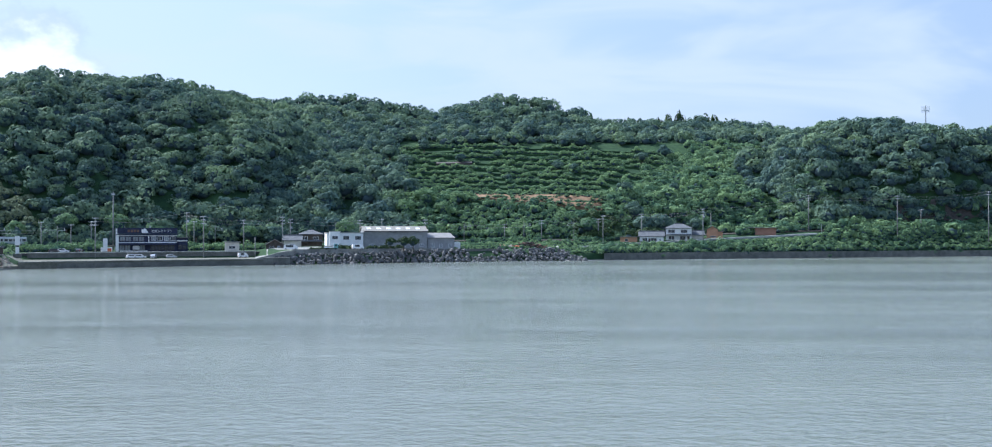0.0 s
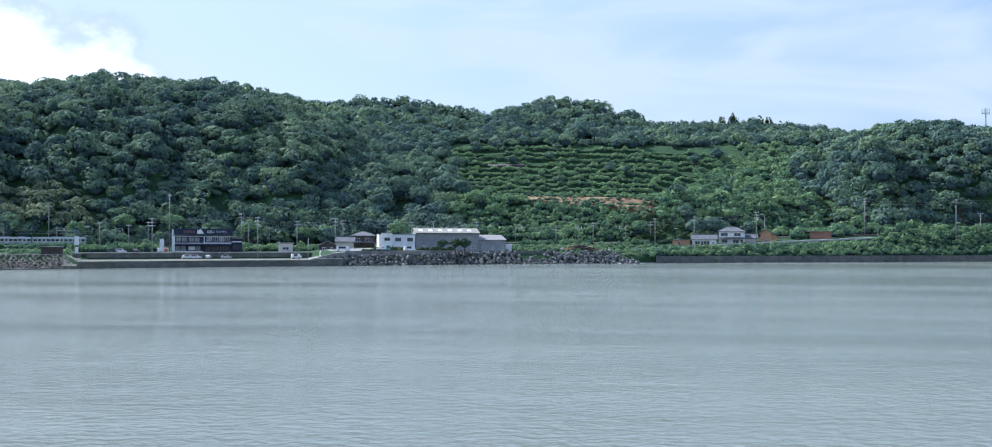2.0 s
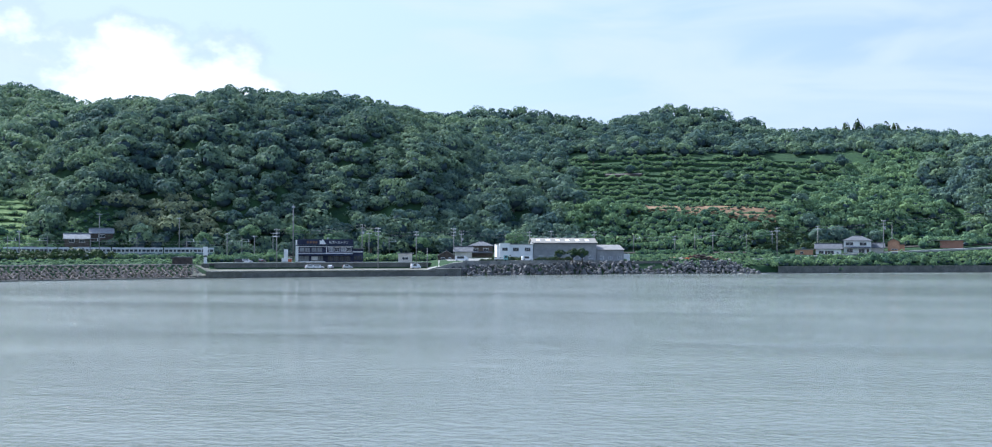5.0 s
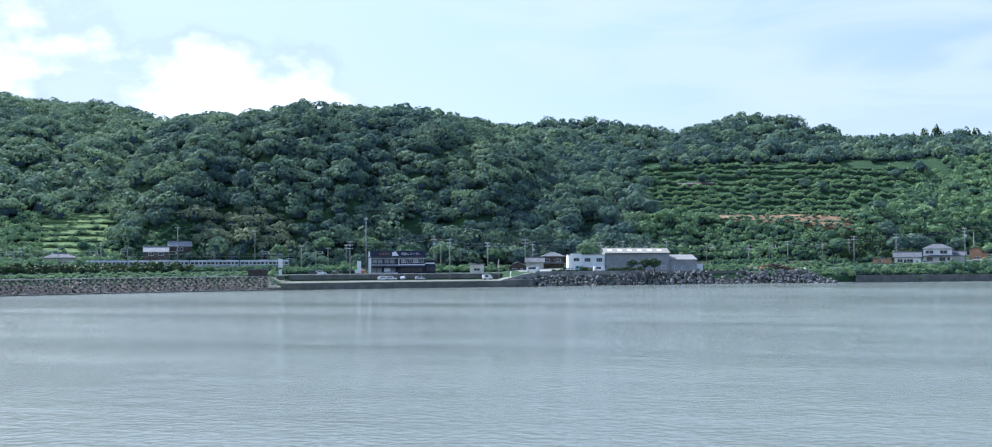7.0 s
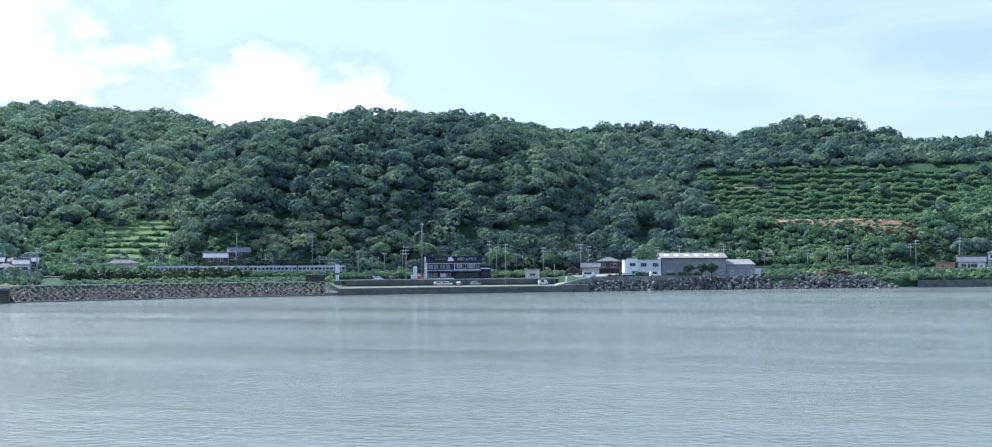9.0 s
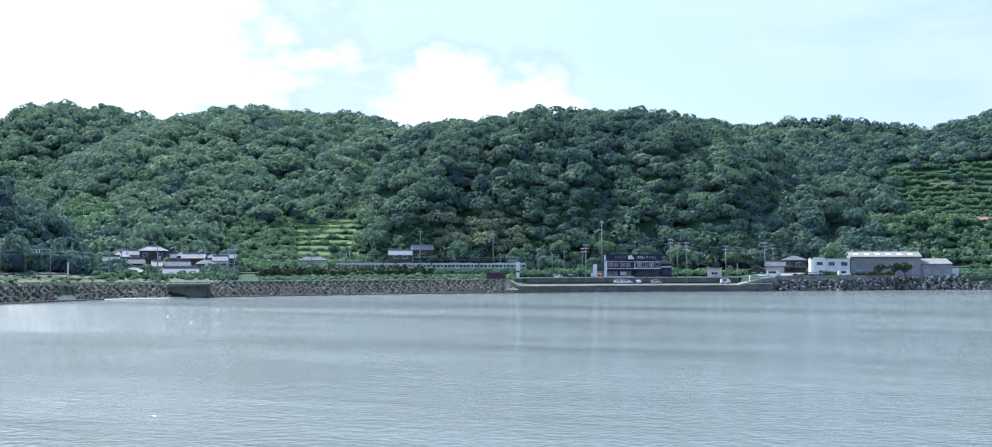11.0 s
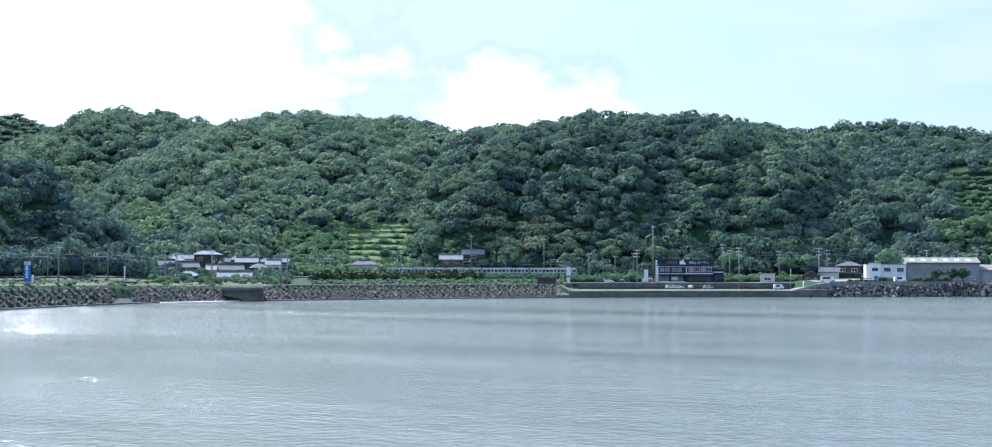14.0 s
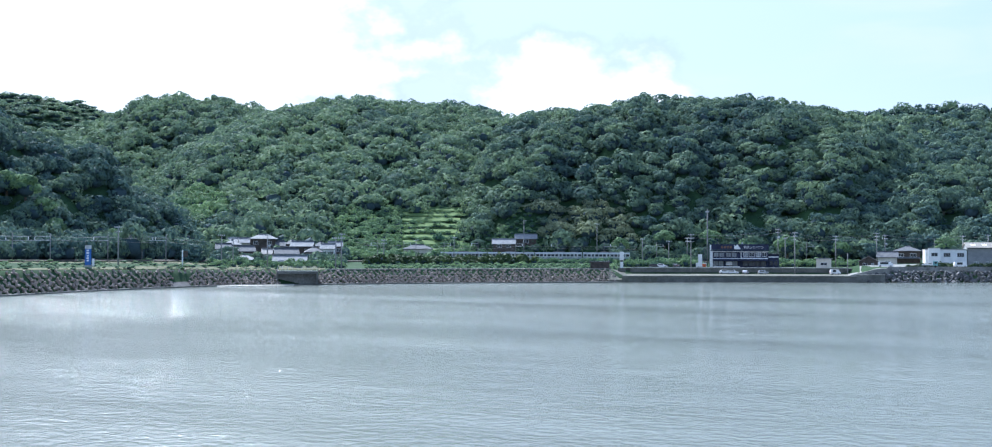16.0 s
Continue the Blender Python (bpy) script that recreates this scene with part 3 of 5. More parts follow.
strip("yard_paving", 2.0, 11.35, 7.0, 42, 1.0, lambda a, d: ground(a, d) + 0.3, M_CONC, "grey concrete yard round the warehouse", "pavement")
strip("yard_ramp", 10.0, 11.9, 5.0, 43.0, 0.5, lambda a, d: float(np.interp(a, [10.0, 10.6, 11.9], [4.75, 4.5, 2.05])), M_CONC, "worn concrete ramp from the quay up to the yard", "ramp", step=0.2)
strip("bank_end", 22.5, 23.35, 0.0, 8.0, -1.5, lambda a, d: 0.9 if d - float(shore(a)) < 4 else float(np.interp(a, [22.5, 23.3], [2.1, 4.3])), M_APRON, "sloping stained concrete end of the armoured bank", "ramp", step=0.2)
strip("bank_end_top", 22.5, 23.35, 8.0, 46.0, -1.5, lambda a, d: float(np.interp(a, [22.5, 23.3], [2.1, 4.3])), M_APRON, "worn concrete ramp down to the quay", "ramp", step=0.2)
strip("sea_wall", -26.0, -5.4, -0.8, 0.9, -2.0, 2.9, M_CONC_DARK, "dark algae-stained concrete sea wall", "wall")
strip("beach", -6.4, -3.2, -5.0, 3.0, -1.2, lambda a, d: 0.25 + (d - float(shore(a))) * 0.22, M_SAND, "small pale sand spit beside the boulders", "beach")
strip("hill_road", -15.7, -4.2, lambda a: np.interp(a, [-15.7, -4.2], [21.5, 17.6]), lambda a: np.interp(a, [-15.7, -4.2], [24.0, 20.2]),
      lambda a, d: ground(a, d) - 1.0, lambda a, d: ground(a, d) + 0.25, M_ASPHALT, "grey asphalt lane climbing above the sea wall", "road")
strip("lane_kerb", -15.7, -4.2, lambda a: np.interp(a, [-15.7, -4.2], [21.0, 17.1]), lambda a: np.interp(a, [-15.7, -4.2], [21.4, 17.5]),
      lambda a, d: ground(a, d) - 1.0, lambda a, d: ground(a, d) + 0.65, M_CONC_PALE, "pale kerb wall along the climbing lane", "kerb")
strip("shore_road", 23.3, 37.2, 9.0, 17.0, 3.0, lambda a, d: ground(a, d) + 0.15, M_ASPHALT, "asphalt road on top of the armoured bank", "road")
strip("bank_coping", 23.3, 37.4, 8.0, 8.9, 3.0, 4.4, M_CONC, "concrete parapet on the armoured bank", "wall")
strip("verge", 37.5, 55.0, 9.0, 40.0, 3.0, lambda a, d: ground(a, d) + 0.12, M_GRASS, "dry mown grass strip beside the railway", "grass")
strip("bank_foot", 22.9, 55.0, -1.6, 0.6, -2.0, 0.35, M_CONC_DARK, "dark muddy foot of the armoured bank", "bank")
strip("beach", 39.0, 42.7, -3.6, 0.3, -1.2, lambda a, d: 0.1 + (d - float(shore(a)) + 3.6) * 0.06, M_SAND, "pale sand at the foot of the armoured bank", "beach")
strip("bank_ramp", 43.95, 44.85, -1.2, 8.2, -1.5, lambda a, d: 0.2 + (d - float(shore(a)) + 1.2) * 0.28, M_ASPHALT, "dark concrete ramp through the armoured bank", "ramp")
strip("rail_bed", -26, 55, lambda a: np.interp(a, LAND[:, 0], LAND[:, 7]) - 3.2, lambda a: np.interp(a, LAND[:, 0], LAND[:, 7]) + 3.2,
      lambda a, d: ground(a, d) - 1.5, lambda a, d: ground(a, d) + 0.35, M_BALLAST, "dark stone ballast of the railway", "ballast")


def rail_s(a):
    return float(shore(a)) + float(np.interp(a, LAND[:, 0], LAND[:, 7]))


# armour blocks with four blunt legs
def tetrapod_mesh():
    bm = bmesh.new()
    for d in ((0, 0, 1), (0.94, 0, -0.33), (-0.47, 0.82, -0.33), (-0.47, -0.82, -0.33)):
        q = Vector(d).to_track_quat("Z", "Y").to_matrix().to_4x4()
        bmesh.ops.create_cone(bm, cap_ends=True, segments=6, radius1=0.42, radius2=0.27, depth=0.95, matrix=q @ Matrix.Translation((0, 0, 0.42)))
    me = bpy.data.meshes.new("armour_block")
    bm.to_mesh(me)
    bm.free()
    me.materials.append(M_BLOCK)
    return me


def build_armour():
    me = tetrapod_mesh()
    v = np.array([p.co[:] for p in me.vertices])
    tri = []
    for p in me.polygons:
        for k in range(1, len(p.vertices) - 1):
            tri.append((p.vertices[0], p.vertices[k], p.vertices[k + 1]))
    tri = np.array(tri)
    r = random.Random(3)
    bank = thing("armour_bank", Matrix.Identity(4), "bank of grey-brown four-legged concrete armour blocks", "sea defence")
    V, F, off, count = [], [], 0, 0
    a = 54.0
    while a > 22.9:
        for row in range(6):
            s = 0.3 + row * 1.45 + r.uniform(-0.2, 0.2)
            aa = a + (0.15 if row % 2 else 0) + r.uniform(-0.05, 0.05)
            if 37.95 < aa < 39.75 or 44.0 < aa < 44.8 and row < 5:
                continue
            d = float(shore(aa)) + s
            z = 0.3 + row * (float(np.interp(aa, LAND[:, 0], LAND[:, 3])) - 0.9) / 5 + r.uniform(-0.15, 0.15)
            if aa < 26 and row == 5 and aa < 23.4:
                continue
            p = at(aa, d, z)
            m = pose(p.x, p.y, p.z, r.uniform(-40, 40), r.uniform(-40, 40), r.uniform(0, 360)) @ Matrix.Scale(r.uniform(0.85, 1.05), 4)
            if count < 300 and aa > 30:
                ob = new("armour_block", me)
                ob.parent = bank
                ob.matrix_basis = m
                count += 1
            else:
                mm = np.array(m)
                V.append(v @ mm[:3, :3].T + mm[:3, 3])
                F.append(tri + off)
                off += len(v)
        a -= math.degrees(1.75 / float(shore(a)))
    rest = mesh_object("armour_blocks_beyond", np.concatenate(V), np.concatenate(F), M_BLOCK)
    rest.parent = bank
    tagged(rest, "more grey-brown concrete armour blocks", kind="stuff")


def build_boulders():
    r = random.Random(5)
    meshes = []
    for k in range(7):
        rr = np.random.default_rng(100 + k)
        v = ICO2[0] * (1 + rr.uniform(-0.38, 0.25, (len(ICO2[0]), 1))) * rr.uniform(0.7, 1.2, 3)
        ob = mesh_object("boulder", v, ICO2[1], M_ROCK)
        meshes.append(ob.data)
        bpy.data.objects.remove(ob)
    bank = thing("boulder_bank", Matrix.Identity(4), "sloping bank of dark grey rip-rap boulders at the water's edge", "sea defence")
    a, count = 10.9, 0
    V, F, off = [], [], 0
    while a > -4.6:
        for row in range(7):
            s = -0.8 + row * 1.25 + r.uniform(-0.5, 0.5)
            aa = a + r.uniform(-0.1, 0.1)
            low = np.interp(aa, [-4.6, -3, 11], [0.45, 1.0, 1.0])
            if -0.3 < aa < 1.5 and row > 2 and r.random() < 0.8:
                continue
            p = at(aa, float(shore(aa)) + s, (0.1 + row * np.interp(aa, [-3, 3, 11], [0.72, 0.66, 0.5])) * low + r.uniform(-0.2, 0.3))
            sc = r.uniform(0.4, 1.0)
            m = pose(p.x, p.y, p.z, r.uniform(0, 360), r.uniform(0, 360), r.uniform(0, 360)) @ Matrix.Scale(sc, 4)
            me = meshes[r.randrange(7)]
            if count < 300:
                ob = new("boulder", me)
                ob.parent = bank
                ob.matrix_basis = m
                count += 1
            else:
                mm = np.array(m)
                vv = np.array([q.co[:] for q in me.vertices])
                V.append(vv @ mm[:3, :3].T + mm[:3, 3])
                F.append(ICO2[1] + off)
                off += len(vv)
        a -= math.degrees(1.3 / float(shore(a)))
    if V:
        rest = mesh_object("boulders_beyond", np.concatenate(V), np.concatenate(F), M_ROCK)
        rest.parent = bank
        tagged(rest, "more dark boulders", kind="stuff")


# ---- buildings ----
def window(parent, x0, x1, z0, z1, y, pane=None, bars=1, frame_mat=None, name="window"):
    """A window proud of the wall at y: frame with a pane set back behind it."""
    t = 0.09
    rows = [(x0, x1, y - 0.10, y + 0.02, z0, z0 + t), (x0, x1, y - 0.10, y + 0.02, z1 - t, z1),
            (x0, x0 + t, y - 0.10, y + 0.02, z0 + t, z1 - t), (x1 - t, x1, y - 0.10, y + 0.02, z0 + t, z1 - t)]
    for k in range(bars):
        xm = x0 + (x1 - x0) * (k + 1) / (bars + 1)
        rows.append((xm - 0.04, xm + 0.04, y - 0.09, y + 0.02, z0 + t, z1 - t))
    w = part(name, boxes(*rows), frame_mat or M_STEEL, parent)
    part("pane", boxes((x0 + t, x1 - t, y - 0.03, y + 0.01, z0 + t, z1 - t)), pane or M_GLASS, w)
    return w


def gable_roof(w, d, z, rise, over=0.6, thick=0.22, axis="x"):
    h = d / 2 + over
    zl = z - rise * over / (d / 2)
    prof = [(-h, zl), (0, z + rise), (h, zl), (h, zl + thick), (0, z + rise + thick), (-h, zl + thick)]
    return prism(prof, -w / 2 - over, w / 2 + over, axis)


def hip_roof(w, d, z, rise, over=0.7, thick=0.2):
    bm = bmesh.new()
    a, b = w / 2 + over, d / 2 + over
    k = max(0.3, a - b)
    lo = [bm.verts.new(p) for p in ((-a, -b, z - 0.25), (a, -b, z - 0.25), (a, b, z - 0.25), (-a, b, z - 0.25))]
    up = [bm.verts.new((p.co.x, p.co.y, z - 0.25 + thick)) for p in lo]
    r0, r1 = bm.verts.new((-k, 0, z + rise)), bm.verts.new((k, 0, z + rise))
    bm.faces.new(lo[::-1])
    for q in range(4):
        bm.faces.new((lo[q], lo[(q + 1) % 4], up[(q + 1) % 4], up[q]))
    bm.faces.new((up[0], up[1], r1, r0))
    bm.faces.new((up[1], up[2], r1))
    bm.faces.new((up[2], up[3], r0, r1))
    bm.faces.new((up[3], up[0], r0))
    return bm


def walls(w, d, h, base=2.0, gable=0.0, axis="x"):
    if gable and axis == "x":
        return prism([(-d / 2, -base), (d / 2, -base), (d / 2, h), (0, h + gable), (-d / 2, h)], -w / 2, w / 2, "x")
    if gable:
        return prism([(-w / 2, -base), (w / 2, -base), (w / 2, h), (0, h + gable), (-w / 2, h)], -d / 2, d / 2, "y")
    return boxes((-w / 2, w / 2, -d / 2, d / 2, -base, h))


def ridge_cap(w, z, y=0.0):
    return boxes((-w / 2, w / 2, y - 0.22, y + 0.22, z, z + 0.38), bevel=0.06)


def house(m, label, w, d, h, roof="gable", wall=None, tiles=None, rise=1.6, windows=(), door=None, lean=0.0, axis="x", group=""):
    """A small house; windows are x, z, width, height on the sea side."""
    e = thing("house", m, label, "house", group)
    part("wall", walls(w, d, h, 2.5, rise * 0.98 if roof == "gable" else 0, axis), wall or M_WHITE, e)
    tiles = tiles or M_TILE
    if roof == "gable":
        if axis == "x":
            part("roof", gable_roof(w, d, h, rise), tiles, e)
            part("ridge", ridge_cap(w + 1.0, h + rise + 0.12), tiles, e)
        else:
            part("roof", gable_roof(d, w, h, rise, axis="y"), tiles, e)
    elif roof == "hip":
        part("roof", hip_roof(w, d, h, rise), tiles, e)
        part("ridge", ridge_cap(max(0.8, w - d), h + rise - 0.12), tiles, e)
    else:
        part("roof", boxes((-w / 2 - 0.5, w / 2 + 0.5, -d / 2 - 0.6, d / 2 + 0.4, h, h + 0.28), bevel=0.05), tiles, e)
    for x, z, ww, hh in windows:
        window(e, x - ww / 2, x + ww / 2, z, z + hh, -d / 2, M_GLASS if ww > 1.2 else M_BLIND, 1 if ww > 1.2 else 0, M_WHITE)
    if door is not None:
        dr = part("door", boxes((door - 0.5, door + 0.5, -d / 2 - 0.06, -d / 2 + 0.02, 0.05, 2.1)), M_TIMBER, e)
        part("handle", boxes((door + 0.3, door + 0.38, -d / 2 - 0.14, -d / 2 - 0.06, 0.95, 1.15)), M_STEEL, dr)
    if lean:
        part("porch_roof", prism([(-d / 2 - 1.6, 2.5), (-d / 2, 3.0), (-d / 2, 3.18), (-d / 2 - 1.6, 2.68)], -lean / 2, lean / 2, "x"), tiles, e)
    return e


def text_mesh(body, size):
    cu = bpy.data.curves.new("lettering", "FONT")
    cu.body, cu.size, cu.extrude = body, size, 0.04
    cu.align_x, cu.align_y = "CENTER", "CENTER"
    ob = new("lettering", cu)
    bpy.context.view_layer.update()
    me = bpy.data.meshes.new_from_object(ob.evaluated_get(bpy.context.evaluated_depsgraph_get()))
    bpy.data.objects.remove(ob)
    return me


def build_restaurant():
    e = thing("restaurant", facing(16.8, 447, 4.05), "two-storey blue-black boarded restaurant with white panels and a lettered parapet", "restaurant")
    part("wall", boxes((-11.5, 9.2, -5, 6, -1.5, 6.3)), M_NAVY, e)
    part("side_wing", boxes((9.2, 13.2, -4.2, 5, -1.5, 5.1)), M_NAVY, e, "low dark side wing")
    part("roof", boxes((-12.2, 9.8, -5.7, 6.5, 6.3, 6.6), bevel=0.06), M_NAVY, e)
    part("wing_roof", boxes((9.2, 13.8, -4.8, 5.4, 5.1, 5.4), bevel=0.05), M_DARKSTEEL, e)
    part("parapet", boxes((-11.8, 9.4, -5.5, -5.15, 6.75, 8.9)), M_NAVY, e, "dark sign parapet")
    part("awning", prism([(-7.0, 2.7), (-5, 3.15), (-5, 3.3), (-7.0, 2.85)], -11.3, 9.0, "x"), M_NAVY, e)
    # white bands and pillars
    for r in ((-12.4, -11.3, -5.4, -4.4, -1.0, 8.6), (-0.9, -0.6, -5.25, -5.0, 3.3, 6.2), (-11.5, 9.2, -5.12, -5.0, 5.95, 6.2),
              (-0.9, 9.2, -5.2, -5.0, 3.35, 3.75), (9.3, 13.1, -4.35, -4.2, 3.9, 4.3), (-11.0, -1.2, -5.2, -5.0, 0.0, 0.55),
              (-11.5, -0.9, -5.1, -5.0, 3.35, 3.6)):
        part("white_band", boxes(r), M_WHITE, e, "white painted band")
    for x in (-10.0, -7.9, -5.4, -3.3):
        window(e, x - 0.95, x + 0.95, 4.0, 5.7, -5.0, M_BLIND, 1, M_TIMBER)
    for x in (1.0, 3.3, 5.6, 7.8):
        window(e, x - 0.9, x + 0.9, 4.2, 5.8, -5.0, M_BLIND if x in (1.0, 5.6) else M_GLASS, 1, M_WHITE)
    for x in (-10.2, -8.2, -3.0, 0.8, 3.0, 5.2, 7.4):
        window(e, x - 0.95, x + 0.95, 0.6, 2.5, -5.0, M_GLASS if x > -3 else M_BLIND, 1, M_TIMBER)
    for x in (10.4, 12.0):
        window(e, x - 0.6, x + 0.6, 1.0, 2.6, -4.2, M_GLASS, 0, M_TIMBER)
    d = part("door", boxes((-6.2, -4.2, -5.12, -5.0, 0.0, 2.3)), M_TIMBER, e)
    part("handle", boxes((-5.3, -5.2, -5.22, -5.12, 0.9, 1.3)), M_STEEL, d)
    part("menu_board", boxes((-6.4, -4.0, -5.45, -5.3, 0.9, 2.3)), M_WHITE, e, "white notice board beside the door")
    # parapet writing: a plain mark, dull red bars, and the white name
    part("emblem", prism([(-3.3, 7.0), (-0.9, 7.0), (-1.2, 7.7), (-2.2, 8.9), (-2.7, 8.2), (-3.3, 8.6)], -5.62, -5.5, "y"), M_WHITE, e, "white plain sign shape")
    for x in (-7.8, -6.7, -5.6, -4.6):
        part("sign_bar", boxes((x - 0.4, x + 0.4, -5.6, -5.5, 7.3, 8.2)), M_RUST, e, "faded red sign mark")
    me = text_mesh("和風レストラン", 1.15)
    me.materials.append(M_WHITE)
    t = new("lettering", me)
    t.parent = e
    t.matrix_basis = pose(3.9, -5.56, 7.65, 90, 0, 0) @ Matrix.Diagonal((0.92, 1, 1, 1))
    tagged(t, "white lettering on the parapet")
    part("chimney", boxes((-0.6, 0.0, 1.0, 1.6, 6.7, 9.6)), M_STEEL, e)
    part("stair_frame", boxes((-14.6, -14.4, -3, -2.8, -1.2, 7.4), (-12.7, -12.5, -3, -2.8, -1.2, 7.4), (-14.6, -12.5, -3, -2.8, 3.2, 3.4),
                              (-14.6, -12.5, -3, -2.8, 7.2, 7.4), (-14.6, -12.5, -4.0, -2.8, 3.2, 3.3)), M_DARKSTEEL, e, "dark steel outside stair frame")
    part("entrance_sign", boxes((-17.6, -13.6, -5.4, -5.1, -0.2, 1.7), bevel=0.04), M_WHITE, e, "low white sign with a red panel")
    part("sign_panel", boxes((-15.6, -13.8, -5.5, -5.4, 0.1, 1.4)), M_RED, e, "faded red sign panel")
    s = thing("sign_pillar", facing(18.87, 436, 4.05), "narrow upright white sign pillar beside the restaurant", "sign")
    part("panel", boxes((-0.75, 0.75, -0.2, 0.2, 0.4, 5.0), bevel=0.04), M_WHITE, s)
    part("base", boxes((-1.0, 1.0, -0.5, 0.5, -0.6, 0.4)), M_CONC, s)


def build_warehouse():
    e = thing("warehouse", facing(6.1, 455, 5.0, 7), "grey metal-clad warehouse with a tan roof and a white office block", "warehouse")
    k = 455 / 57.2958       # metres per degree
    x0, x1 = (6.1 - 6.69) * k, (6.1 - 3.55) * k
    part("wall", prism([(-7, -2), (7, -2), (7, 6.9), (0, 8.6), (-7, 6.9)], x0, x1, "x"), M_GREYWALL, e)
    part("roof", prism([(-7.6, 6.75), (0, 8.6), (7.6, 6.75), (7.6, 6.95), (0, 8.85), (-7.6, 6.95)], x0 - 0.4, x1 + 0.4, "x"), M_TANROOF, e)
    for q in range(6):
        x = x0 + 2.2 + q * (x1 - x0 - 4) / 5.4
        part("skylight", prism([(-4.9, 7.62), (-2.6, 8.19), (-2.6, 8.27), (-4.9, 7.70)], x - 0.8, x + 0.8, "x"), M_SKYLIGHT, e, "milky roof skylight")
    part("gutter", boxes((x0, x1, -7.75, -7.55, 6.6, 6.8)), M_DARKSTEEL, e)
    n = int((x1 - x0) / 0.75)
    for q in range(n):
        x = x0 + (q + 0.5) * (x1 - x0) / n
        part("cladding_rib", boxes((x - 0.05, x + 0.05, -7.06, -7.0, 0.2, 6.7)), M_GREYWALL, e)
    for x in (x1 - 9.5, x1 - 6.0, x1 - 2.2, x0 + 3, x0 + 7):
        window(e, x - 0.85, x + 0.85, 0.7, 1.9, -7.05, M_BLIND, 1, M_WHITE)
    # white office block with a projecting bay
    o0, o1 = (6.1 - 8.5) * k, x0 - 0.3
    part("office_block", boxes((o0, o1, -7.5, 4, -1, 6.0)), M_WHITE, e, "white rendered office block")
    part("office_roof", boxes((o0 - 0.15, o1 + 0.15, -7.65, 4.15, 6.0, 6.35), bevel=0.04), M_CONC_PALE, e)
    part("bay", boxes((o0 + 0.9, o0 + 5.0, -8.9, -7.5, -1, 6.6)), M_WHITE, e, "white projecting stair bay")
    part("bay_roof", boxes((o0 + 0.8, o0 + 5.1, -9.0, -7.4, 6.6, 6.8)), M_CONC_PALE, e)
    window(e, o0 + 1.9, o0 + 4.1, 3.7, 5.0, -8.9, M_GLASS, 1, M_STEEL)
    for x in (o0 + 7.4, o0 + 12.0):
        window(e, x - 1.15, x + 1.15, 3.5, 5.0, -7.5, M_GLASS, 2, M_STEEL)
    for x in (o0 + 7.2, o0 + 10.0):
        window(e, x - 1.0, x + 1.0, 0.2, 1.5, -7.5, M_BLIND, 1, M_STEEL)
    # side shed
    s0, s1 = x1 + 0.3, (6.1 - 2.16) * k
    part("side_shed", prism([(-6, -2), (5, -2), (5, 6.0), (-6, 4.2)], s0, s1, "x"), M_GREYWALL, e, "grey lean-to shed")
    part("shed_roof", prism([(-6.6, 4.1), (5.2, 6.05), (5.2, 6.25), (-6.6, 4.3)], s0 - 0.2, s1 + 0.3, "x"), M_GREYROOF, e)
    for x in (s0 + 2, s0 + 5.4, s0 + 9):
        window(e, x - 0.7, x + 0.7, 0.5, 1.8, -6.0, M_BLIND, 1, M_WHITE)
    part("annex", boxes((s1 + 0.3, s1 + 2.8, -4, 2, -2, 2.6)), M_WHITE, e, "small white annex")


